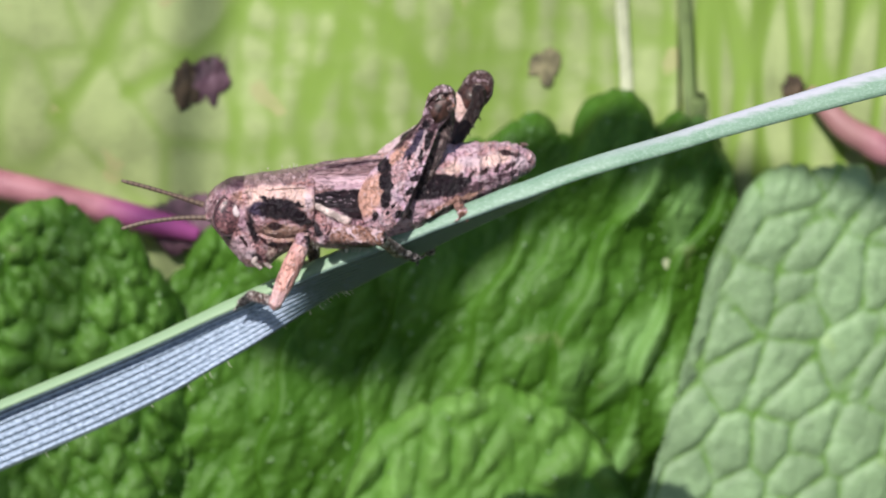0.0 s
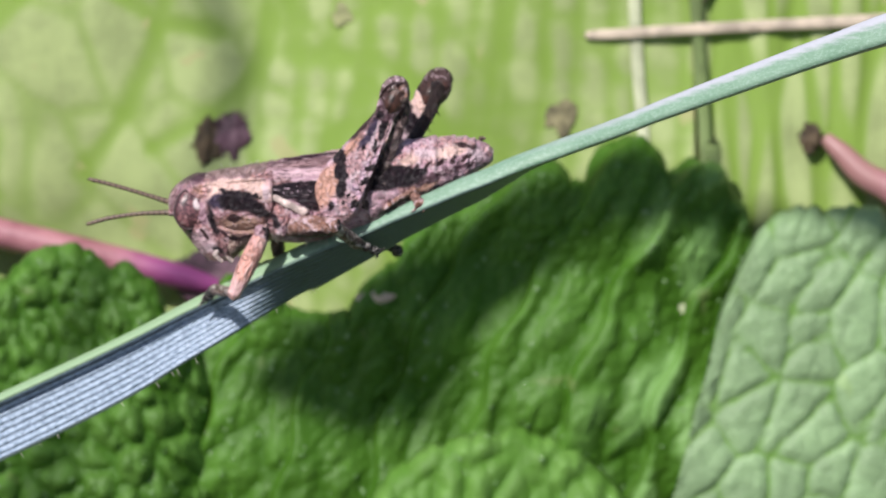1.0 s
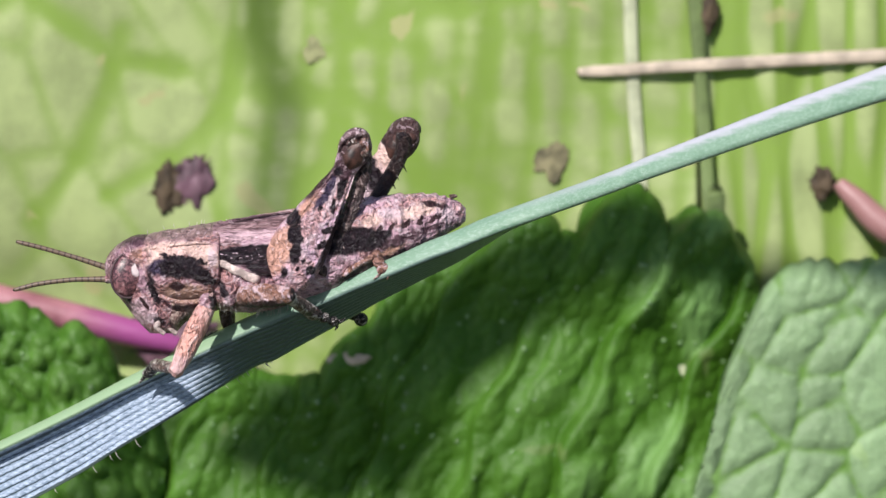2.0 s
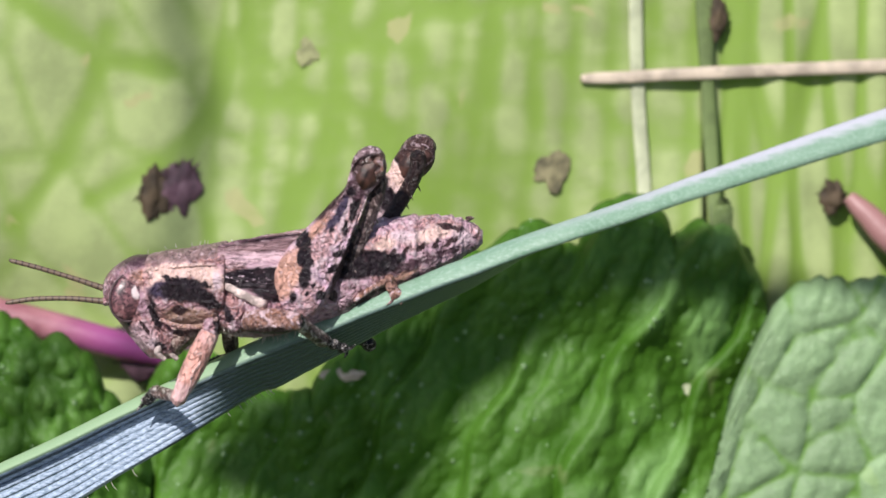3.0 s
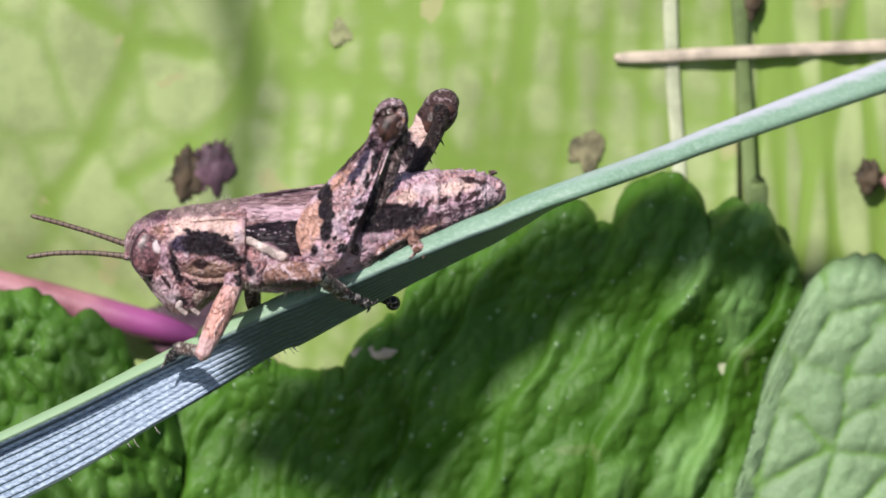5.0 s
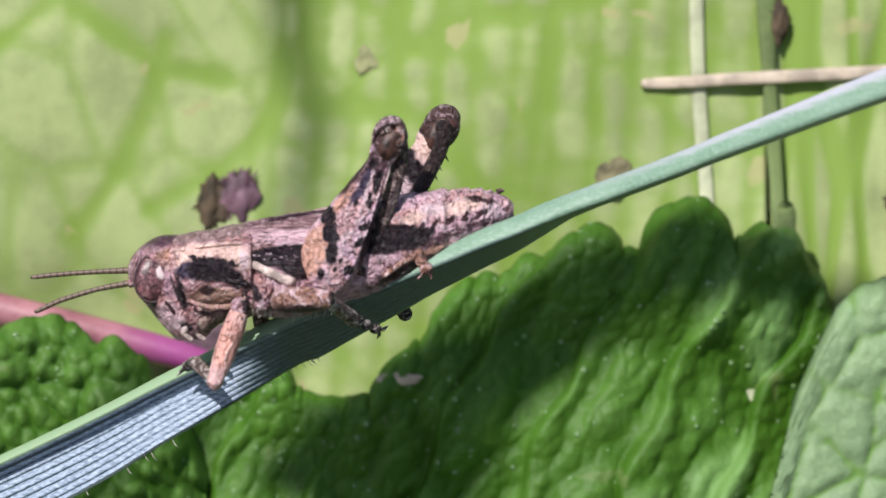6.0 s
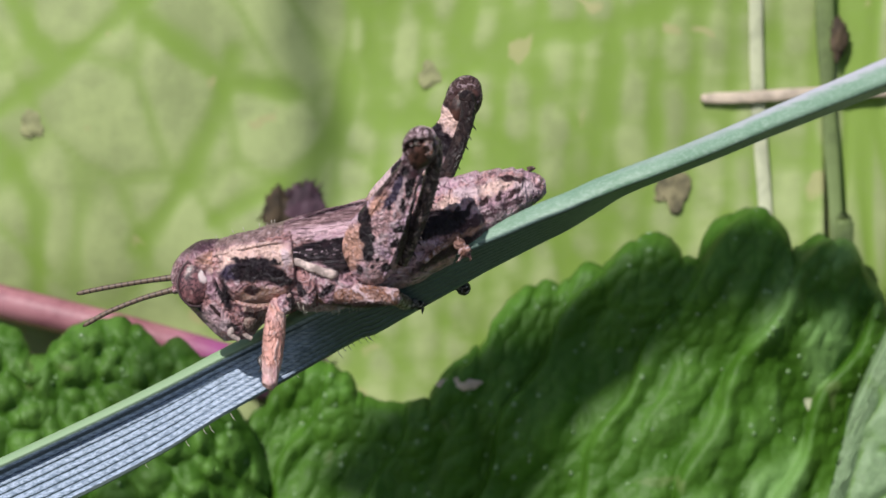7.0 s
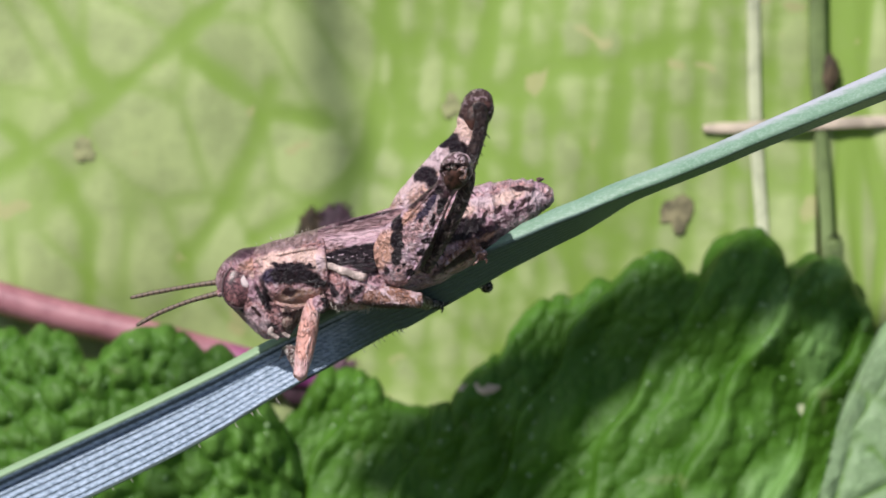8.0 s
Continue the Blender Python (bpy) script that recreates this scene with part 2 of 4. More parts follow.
M_FEMUR_FAR = cuticle("far_femur_cuticle", origin=(0, 0, 0), base=(0.74, 0.53, 0.48), tone=0.035, rag=0.5, marks=[
    (PALE, 4.3, 0.4, 0.55, 1.4, 0, 0.3), (PEACH, 6.2, 0.2, 0.45, 1.2, 0, 0.3),
    (DARK, 3.4, 1.1, 0.42, 0.6, 30, 0.15), (DARK, 3.1, 0.2, 0.45, 0.8, -15, 0.15), (DARK, 5.35, 0.9, 0.42, 0.7, 25, 0.15), (DARK, 5.1, -0.1, 0.46, 0.9, -15, 0.15), (DARK, 3.9, -0.7, 1.5, 0.2, 4, 0.2),
    (DARK, 6.85, 0.0, 0.26, 1.5, 0, 0.2), ((0.07, 0.033, 0.03), 7.65, 0.0, 1.05, 1.5, 0, 0.12)])
M_TIBIA = cuticle("tibia_cuticle", origin=(0, 0, 0), base=(0.028, 0.016, 0.016), low=(0.012, 0.008, 0.008), high=(0.08, 0.05, 0.042))
M_SHIN = cuticle("shin_cuticle", origin=(0, 0, 0), base=(0.085, 0.05, 0.05), low=(0.02, 0.012, 0.012), high=(0.45, 0.33, 0.31), tone=-0.02)
M_LIMB = cuticle("limb_cuticle", origin=(0, 0, 0), base=(0.62, 0.355, 0.33), low=(0.40, 0.22, 0.20), high=(0.76, 0.54, 0.52), tone=0.08, scale=0.7, stretch=(1, 1, 0.4))
M_LIMB_MID = cuticle("mid_limb_cuticle", origin=(0, 0, 0), base=(0.40, 0.215, 0.155), low=(0.16, 0.08, 0.07), marks=[(DARK, 2.7, 0.05, 0.24, 0.6, 0, 0.2), (CHESTNUT, 1.2, -0.38, 1.2, 0.2, 0, 0.4)])
M_SPECKLED = cuticle("speckled_limb_cuticle", origin=(0, 0, 0), base=(0.22, 0.125, 0.115), low=(0.02, 0.012, 0.012), high=(0.8, 0.73, 0.7), scale=1.2, tone=-0.02)
M_LIMB_DARK = cuticle("dark_limb_cuticle", origin=(0, 0, 0), base=(0.19, 0.115, 0.098), low=(0.035, 0.02, 0.02), high=(0.42, 0.31, 0.27))
M_RIM = plain("eye_rim", (0.07, 0.04, 0.045), 0.5, 0.5, 3.0)
M_VEIN = plain("wing_vein", (0.40, 0.29, 0.34), 0.4, 0.5, 2.5)
M_CLAW = cuticle("black_claw", origin=(0, 0, 0), base=(0.014, 0.011, 0.012), low=(0.008, 0.006, 0.007), high=(0.6, 0.54, 0.52), scale=1.3, gloss=0.4)
M_PALP = plain("pale_palp", (0.42, 0.33, 0.31), 0.4, 0.5, 4.0)
M_HAIR = plain("pale_hair", (0.55, 0.5, 0.45), 0.4)


def eye_mat():
    k = Mat("compound_eye")
    w = k.warped(2.5, 0.35)
    col = k.mix(k.ramp(k.noise(3.4, 5, 0.7, distortion=1.4), 0.44, 0.54), (0.24, 0.105, 0.115), (0.05, 0.02, 0.026))
    band = k.math("SINE", k.math("MULTIPLY", k.axis(0, w), 13.0))
    col = k.mix(k.math("MULTIPLY", k.ramp(band, 0.2, 0.8), 0.45), col, (0.05, 0.022, 0.028))
    col = k.mix(k.math("MULTIPLY", k.ramp(k.noise(4.0, 3, 0.6), 0.60, 0.66), 0.5), col, (0.50, 0.33, 0.32))
    col = k.mix(k.oval(w, 0.58, -0.1, 0.2, 0.9, 0, 0.3), col, (0.02, 0.009, 0.012))
    # a white highlight painted on the upper part of the eye
    col = k.mix(k.oval(w, 0.16, 0.30, 0.22, 0.30, 10, 0.25), col, (0.80, 0.66, 0.66))
    k.bump(k.noise(20.0, 2, 0.5), 0.3, 0.00004)
    return k.done(col, rough=0.33, spec=0.5, coat=0.25)


def antenna_mat():
    k = Mat("antenna_rings")
    ring = k.math("SINE", k.math("MULTIPLY", k.axis(0), 22.0))
    col = k.mix(k.ramp(ring, 0.4, 0.9), (0.15, 0.10, 0.07), (0.06, 0.036, 0.03))
    return k.done(col, rough=0.5)


M_EYE, M_ANTENNA = eye_mat(), antenna_mat()


def blade_mat():
    k = Mat("grass_blade_wax")
    v = k.attr("across")
    rib = k.attr("rib")
    mp = k.node("ShaderNodeMapping", Vector=k.co)
    mp.inputs["Scale"].default_value = (0.25, 1, 1)
    along = k.noise(0.6, 4, 0.6)
    grain = k.noise(9.0, 4, 0.7, vec=mp.outputs[0])
    streak = k.node("ShaderNodeMapping", Vector=k.co)
    streak.inputs["Rotation"].default_value = (0, radians(22), 0)
    streak.inputs["Scale"].default_value = (0.05, 0.3, 1)
    lines = k.noise(6.0, 3, 0.6, vec=streak.outputs[0])
    green = k.mix(k.ramp(along, 0.3, 0.7), (0.155, 0.275, 0.185), (0.215, 0.335, 0.245))
    green = k.mix(k.math("MULTIPLY", k.ramp(grain, 0.45, 0.65), 0.5), green, (0.33, 0.44, 0.37))
    # a pale lavender sheen is painted along the upper side's outer edge
    green = k.mix(k.math("MULTIPLY", k.ramp(k.math("MULTIPLY_ADD", lines, 0.5, v), 0.0, -0.4), k.ramp(k.axis(0), 2.0, 13.0)), green, (0.47, 0.47, 0.53))
    # yellower towards its base
    green = k.mix(k.ramp(k.axis(0), -5.0, -11.0), green, (0.27, 0.39, 0.23))
    # waxy bloom thick on the ribs near the base; beyond, the body's shade painted in
    wax = k.mix(k.ramp(grain, 0.35, 0.65), (0.17, 0.225, 0.31), (0.43, 0.51, 0.65))
    body_shade = k.mix(k.ramp(grain, 0.3, 0.7), (0.062, 0.098, 0.095), (0.10, 0.15, 0.15))
    pale_side = k.ramp(k.math("MULTIPLY_ADD", along, 5.0, k.axis(0)), -5.0, -8.5)
    face = k.mix(pale_side, body_shade, wax)
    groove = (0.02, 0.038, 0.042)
    deep = k.math("MULTIPLY", k.ramp(k.math("ADD", rib, k.math("MULTIPLY_ADD", grain, 0.6, -0.3)), 0.92, 0.38), k.math("MULTIPLY_ADD", pale_side, 0.55, 0.45))
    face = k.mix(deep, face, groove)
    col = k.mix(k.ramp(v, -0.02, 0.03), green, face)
    col = k.mix(k.math("MULTIPLY", k.ramp(v, 0.95, 0.97), 0.8), col, (0.10, 0.14, 0.13))
    k.bump(grain, 0.5, 0.00006)
    return k.done(col, rough=0.42, spec=0.5)


def leaf_mat(name, cell, vein, spot, gloss, grain=0.0003, pale_side=None, sunk=(0.55, 0.1), mottle=0.75):
    k = Mat(name)
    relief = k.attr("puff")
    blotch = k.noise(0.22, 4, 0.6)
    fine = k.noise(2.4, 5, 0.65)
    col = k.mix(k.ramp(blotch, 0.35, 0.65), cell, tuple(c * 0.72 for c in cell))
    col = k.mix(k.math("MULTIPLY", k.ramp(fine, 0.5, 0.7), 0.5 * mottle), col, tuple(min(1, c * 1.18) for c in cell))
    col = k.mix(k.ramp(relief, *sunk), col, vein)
    col = k.mix(k.math("MULTIPLY", k.ramp(k.noise(0.33, 2, 0.5, distortion=0.5), 0.68, 0.74), 0.8), col, spot)
    k.bump(k.math("MULTIPLY_ADD", fine, 0.5, k.noise(0.9, 4, 0.6)), 0.5, grain)
    col = k.mix(k.math("MULTIPLY", k.ramp(k.noise(5.0, 4, 0.7), 0.46, 0.36), 0.4 * mottle), col, tuple(c * 0.55 for c in cell))
    # small uneven patches between the veins
    col = k.mix(k.math("MULTIPLY", k.ramp(k.noise(0.8, 5, 0.65, distortion=1.0), 0.52, 0.40), 0.5 * mottle), col, tuple(c * 0.6 for c in cell))
    if pale_side:  # a lighter colour on the cells towards one side of the leaf
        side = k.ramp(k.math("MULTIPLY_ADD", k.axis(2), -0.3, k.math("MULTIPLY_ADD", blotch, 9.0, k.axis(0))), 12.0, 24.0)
        col = k.mix(k.math("MULTIPLY", side, k.ramp(relief, 0.35, 0.8)), col, pale_side)
    return k.done(col, rough=k.math("MULTIPLY_ADD", fine, 0.3, gloss - 0.05), spec=0.24)


M_BLADE = blade_mat()
M_LEAF = leaf_mat("crinkled_leaf", (0.078, 0.188, 0.022), (0.043, 0.12, 0.008), (0.12, 0.18, 0.05), 0.38, pale_side=(0.165, 0.305, 0.09))
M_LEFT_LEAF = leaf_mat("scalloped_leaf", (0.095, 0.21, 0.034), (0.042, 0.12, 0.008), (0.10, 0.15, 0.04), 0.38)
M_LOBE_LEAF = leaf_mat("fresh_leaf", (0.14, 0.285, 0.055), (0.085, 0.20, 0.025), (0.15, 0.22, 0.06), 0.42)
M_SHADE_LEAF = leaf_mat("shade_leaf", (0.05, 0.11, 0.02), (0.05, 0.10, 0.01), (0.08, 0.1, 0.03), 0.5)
# the pale cell colour has the leaf's sheen painted into it
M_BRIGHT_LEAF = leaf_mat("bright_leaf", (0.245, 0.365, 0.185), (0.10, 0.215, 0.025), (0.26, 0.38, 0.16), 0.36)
M_PALE_LEAF = leaf_mat("pale_leaf", (0.37, 0.44, 0.185), (0.195, 0.30, 0.05), (0.38, 0.36, 0.17), 0.55, grain=0.00005, sunk=(0.95, 0.15), mottle=0.2)
M_STRAW = plain("dry_straw", (0.47, 0.385, 0.30), 0.6, 0.3, 0.5)
M_SPECK = plain("tan_speck", (0.25, 0.255, 0.12), 0.8, 0.3, 0.9)
M_STAIN = plain("brown_stain", (0.17, 0.15, 0.08), 0.8, 0.6, 0.9)
M_OLIVE = plain("olive_gap", (0.115, 0.16, 0.05), 0.7, 0.3, 0.4)
M_STEM = plain("pale_stem", (0.41, 0.43, 0.28), 0.6, 0.2, 0.6)


def stalk_mat():
    k = Mat("pink_stalk")
    col = k.mix(k.ramp(k.noise(0.5, 5, 0.6), 0.35, 0.65), (0.28, 0.105, 0.13), (0.43, 0.19, 0.215))
    purple = k.math("MULTIPLY", k.ramp(k.axis(0), -22.0, -17.0), k.ramp(k.axis(0), 0.0, -5.0))
    col = k.mix(purple, col, (0.34, 0.07, 0.24))
    young = k.math("MULTIPLY", k.ramp(k.axis(0), 22.0, 24.5), k.ramp(k.axis(0), 29.5, 27.0))
    col = k.mix(young, col, (0.34, 0.17, 0.165))
    k.bump(k.noise(3.0, 4, 0.6), 0.4, 0.00008)
    return k.done(col, rough=0.45)


M_PINK = stalk_mat()
M_PURPLE = plain("purple_husk_and_hole", (0.11, 0.055, 0.075), 0.6, 0.6, 0.6)
M_UMBER = plain("withered_brown", (0.06, 0.04, 0.022), 0.8, 0.5, 0.7)
M_GRASS = plain("yellow_grass", (0.34, 0.42, 0.10), 0.5, 0.25, 0.25)
M_DOT = plain("pale_glint", (0.15, 0.255, 0.10), 0.25, 0.2, 2.0)
M_SOIL = plain("soil", (0.05, 0.055, 0.025), 0.95, 0.5, 0.05)


# ---- mesh helpers ----
def part(name, bm, material, parent=None, label="", m=None, smooth=True):
    """Links a bmesh, modelled in mm, as one mesh object."""
    bmesh.ops.scale(bm, vec=(MM, MM, MM), verts=bm.verts)
    bmesh.ops.recalc_face_normals(bm, faces=bm.faces)
    me = bpy.data.meshes.new(name)
    bm.to_mesh(me)
    bm.free()
    if smooth:
        me.shade_smooth()
    me.materials.append(material)
    ob = new(name, me)
    ob.parent = parent
    if m is not None:
        ob.matrix_basis = m
    return tagged(ob, label)


def skin(bm, rings, caps=True):
    """Joins rings of points (all of one length) into a closed surface."""
    vs = [[bm.verts.new(p) for p in r] for r in rings]
    n = len(vs[0])
    for a, b in zip(vs, vs[1:]):
        for i in range(n):
            bm.faces.new((a[i], a[(i + 1) % n], b[(i + 1) % n], b[i]))
    if caps:
        bm.faces.new(vs[0])
        bm.faces.new(vs[-1])
    return vs


def spline(rows, steps):
    """Smooth rows of numbers, between the given ones (Catmull-Rom)."""
    a = np.array(rows, float)
    out = []
    for i in range(len(a) - 1):
        p0, p1, p2, p3 = a[max(i - 1, 0)], a[i], a[i + 1], a[min(i + 2, len(a) - 1)]
        for s in np.arange(steps) / steps:
            out.append(0.5 * (2 * p1 + (p2 - p0) * s + (2 * p0 - 5 * p1 + 4 * p2 - p3) * s ** 2 + (3 * p1 - p0 - 3 * p2 + p3) * s ** 3))
    return out + [a[-1]]


def hull(rows, n=28, steps=5, lump=0.0, power=2.3, origin=(0, 0, 0)):
    """A body along x. Rows: x, top z, bottom z, half width."""
    bm = bmesh.new()
    rings = []
    for x, top, bot, half in spline(rows, steps):
        c, h = (top + bot) / 2, (top - bot) / 2
        ring = []
        for i in range(n):
            a = 2 * math.pi * i / n
            u, w = math.cos(a), math.sin(a)
            y = half * abs(u) ** (2 / power) * (1 if u > 0 else -1)
            z = c + h * abs(w) ** (2 / power) * (1 if w > 0 else -1)
            q = Vector((x, y, z))
            d = lump * (noise.noise(q * 1.7) + 0.6 * noise.noise(q * 4.5) + 0.4 * noise.noise(q * 10))
            ring.append((x - origin[0], y * (1 + d) - origin[1], z + d * 0.5 - origin[2]))
        rings.append(ring)
    skin(bm, rings)
    return bm


def tube(bm, rows, n=10, steps=5, flat=1.0):
    """A round limb along points. Rows: x, y, z, radius. flat: depth over height."""
    pts = spline(rows, steps)
    rings = []
    for i, p in enumerate(pts):
        a, b = pts[max(i - 1, 0)][:3], pts[min(i + 1, len(pts) - 1)][:3]
        d = Vector(b - a).normalized()
        side = d.cross(Vector((0, 1, 0)))
        side = side.normalized() if side.length > 0.05 else Vector((0, 0, 1))
        back = side.cross(d).normalized()
        r = max(p[3], 0.004)
        rings.append([Vector(p[:3]) + side * (r * math.cos(2 * math.pi * k / n)) + back * (r * flat * math.sin(2 * math.pi * k / n)) for k in range(n)])
    skin(bm, rings)
    return bm


def ball(bm, x, y, z, rx, ry, rz, u=16, v=10):
    m = Matrix.Translation((x, y, z)) @ Matrix.Diagonal((rx, ry, rz, 1))
    bmesh.ops.create_uvsphere(bm, u_segments=u, v_segments=v, radius=1, matrix=m)
    return bm


# ---- ground ----
def ground():
    bm = bmesh.new()
    bmesh.ops.create_grid(bm, x_segments=60, y_segments=60, size=60000)
    return tagged(part("ground", bm, M_SOIL), "dark soil under the plants", "ground", kind="structure")


ground()


# ---- crinkled leaves ----
def puffs(x, z, cw, ch, seed, lean=0.0, width=0.35, loose=0.36):
    """Height of a quilted leaf: 1 on the cells, 0 in the sunk veins between them."""
    rng = np.random.default_rng(seed)
    x = x + lean * z
    gx, gz = int((x.max() - x.min()) / cw) + 4, int((z.max() - z.min()) / ch) + 4
    sx = x.min() - cw + cw * (np.arange(gx)[:, None] + 0.5 * (np.arange(gz) % 2)[None] + rng.uniform(-loose, loose, (gx, gz)))
    sz = z.min() - ch + ch * (np.arange(gz)[None] + rng.uniform(-loose, loose, (gx, gz)))
    # only the seeds near a point can be its nearest two
    j0 = np.round((z - z.min() + ch) / ch).astype(int)
    first, second = np.full(x.shape, 1e9), np.full(x.shape, 1e9)
    for dj in (-2, -1, 0, 1, 2):
        j = np.clip(j0 + dj, 0, gz - 1)
        i0 = np.round((x - x.min() + cw) / cw - 0.5 * (j % 2)).astype(int)
        for di in (-2, -1, 0, 1, 2):
            i = np.clip(i0 + di, 0, gx - 1)
            q = np.hypot((x - sx[i, j]) / cw, (z - sz[i, j]) / ch)
            q = np.where((j0 + dj == j) & (i0 + di == i), q, 1e9)
            second = np.minimum(second, np.maximum(first, q))
            first = np.minimum(first, q)
    e = np.clip((second - first) / width, 0, 1)
    return e * e * (3 - 2 * e)


def near_veins(x, z, veins, half):
    """1 on the given vein lines, falling to 0 at their half width, which wavers."""
    best = np.full(x.shape, 1e9)
    wave = 0.5 * np.sin(0.9 * z + 0.4 * x) + 0.35 * np.sin(1.7 * x - 0.8 * z)
    for pts in veins:
        for (ax, az), (bx, bz) in zip(pts, pts[1:]):
            ux, uz = bx - ax, bz - az
            f = np.clip(((x - ax) * ux + (z - az) * uz) / (ux * ux + uz * uz), 0, 1)
            best = np.minimum(best, np.hypot(x - ax - f * ux, z - az - f * uz))
    e = np.clip(1 - best / (half * (1 + 0.4 * wave)), 0, 1)
    return e * e * (3 - 2 * e)


def sheet(name, xs, rim, foot, depth, cells, amp, material, thick=0.25, rows=110, fine=None, shear=0.0, tiny=None, veins=(), calm=1.0):
    """A leaf blade over the columns xs, up to the outline rim(x), with its quilting. depth(x, z): distance."""
    xs = np.asarray(xs)
    top = np.array([rim(x) for x in xs])
    v = np.linspace(0, 1, rows)
    X = np.repeat(xs[:, None], rows, 1)
    Z = foot + (top - foot)[:, None] * v[None]
    X = X + shear * Z
    h = puffs(X, Z, *cells)
    if fine:
        h = 0.8 * h + 0.2 * puffs(X, Z, *fine)
    if tiny:
        share = 0.09 + 0.2 * np.exp(-(top[:, None] - Z) / 3.5)  # crisper wrinkles towards the rim
        h = (1 - share) * h + share * puffs(X, Z, *tiny)
    h = 1 - calm * (1 - h)
    for lines, half, force in veins:
        h = h * (1 - force * near_veins(X, Z, lines, half))
    edge = np.clip((top[:, None] - Z) / 1.2, 0, 1)
    Y = depth(X, Z) - amp * h * (0.35 + 0.65 * edge) + 0.9 * (1 - edge) ** 2
    n, k = X.shape
    verts = np.stack([X, Y, Z], -1).reshape(-1, 3) * MM
    i = np.arange(n * k).reshape(n, k)
    faces = np.stack([i[:-1, :-1], i[1:, :-1], i[1:, 1:], i[:-1, 1:]], -1).reshape(-1, 4)
    me = bpy.data.meshes.new(name)
    me.from_pydata(verts.tolist(), [], faces.tolist())
    me.attributes.new("puff", "FLOAT", "POINT").data.foreach_set("value", h.ravel().astype(np.float32))
    me.shade_smooth()
    me.materials.append(material)
    ob = new(name, me)
    mod = ob.modifiers.new("thickness", "SOLIDIFY")
    mod.thickness, mod.offset = thick * MM, 0
    return ob


def bumps(base, lobes):
    """An outline: a base line with round scallops (centre, half width, height)."""
    def rim(x):
        z = base(x)
        for c, w, h in lobes:
            u = (x - c) / w
            if abs(u) < 1:
                z = max(z, base(x) + h * math.sqrt(1 - u * u))
        tooth = abs(math.sin(1.7 * x + 1.5 * noise.noise(Vector((x * 0.6, 2, 1)))))
        return z + 0.3 * noise.noise(Vector((x * 1.3, 0, 3))) + 0.3 * tooth ** 0.6 - 0.2
    return rim


def line(*pts):
    xs, zs = [p[0] for p in pts], [p[1] for p in pts]
    return lambda x: float(np.interp(x, xs, zs))


def to_soil(p):
    """The place on the ground straight below a stage point, a little sunk."""
    down = STAGE.to_3x3().inverted() @ Vector((0, 0, -1))
    return Vector(p) + down * ((STAGE @ (Vector(p) * MM)).z / MM + 2)


def leaf(label, xs, rim, foot, depth, cells, amp, material, stalk, fine=None, rows=110, dots=0, shear=0.0, tiny=None, veins=(), calm=1.0):
    """A broad leaf: its blade and the stalk that carries it up from the ground."""
    ob = new("leaf")
    ob.matrix_basis = STAGE
    blade = sheet("leaf_blade", xs, rim, foot, depth, cells, amp, material, rows=rows, fine=fine, shear=shear, tiny=tiny, veins=veins, calm=calm)
    blade.parent = ob
    sx, sy = stalk
    a = Vector((sx, sy, foot + 4))
    b = to_soil(a)
    mid = a.lerp(b, 0.3) + Vector((0, 1.0, -2))
    bm = tube(bmesh.new(), [(*a, 1.1), (*mid, 1.2), (*a.lerp(b, 0.7), 1.3), (*b, 1.5)], n=10)
    part("leaf_stalk", bm, M_GRASS, ob)
    if dots:
        # flat pale balls imitate small glints scattered over the leaf
        rng = random.Random(len(label))
        co = [v.co / MM for v in blade.data.vertices]
        bm = bmesh.new()
        for _ in range(dots):
            p = rng.choice(co)
            while p.z < -18:
                p = rng.choice(co)
            r = rng.uniform(0.07, 0.18)
            ball(bm, p.x, p.y - 0.13, p.z, r, 0.06, r, 8, 6)
        tagged(part("gland_dots", bm, M_DOT, blade, "tiny pale dots standing for glints on the leaf"), kind="stuff")
    return tagged(ob, label, "leaf")


main_rim = bumps(line((-30, -12), (-17, -5.8), (-14, -3.4), (-10.5, -3.4), (-8.4, -4.2), (-5.6, -3.9), (-4.2, -3.0), (-3.3, -1.4), (-2.4, 0.0), (2.5, 2.6), (8, 4.2), (13.5, 4.6), (17.5, 4.2), (19.3, 2.0), (20.6, -4)),
                 [(-12.6, 2.5, 1.6), (-4.5, 1.3, 1.2), (-0.6, 2.0, 1.5), (2.9, 2.1, 1.1), (6.0, 2.0, 1.8), (11.6, 2.5, 2.6), (16.7, 2.4, 1.3), (19.2, 1.0, 0.7)])
def quilt(x, z):
    """Broad folds between the side veins: each rises steeply at its vein and sinks towards the next."""
    u = (x - 7.0 - 0.62 * z - 0.016 * z * z + 0.35 * np.sin(0.9 * z + 0.3 * x)) / 5.6
    f = u - np.floor(u)
    return np.where(f < 0.9, (1 - f / 0.9) ** 1.3, ((f - 0.9) / 0.1) ** 2 * (3 - 2 * (f - 0.9) / 0.1))


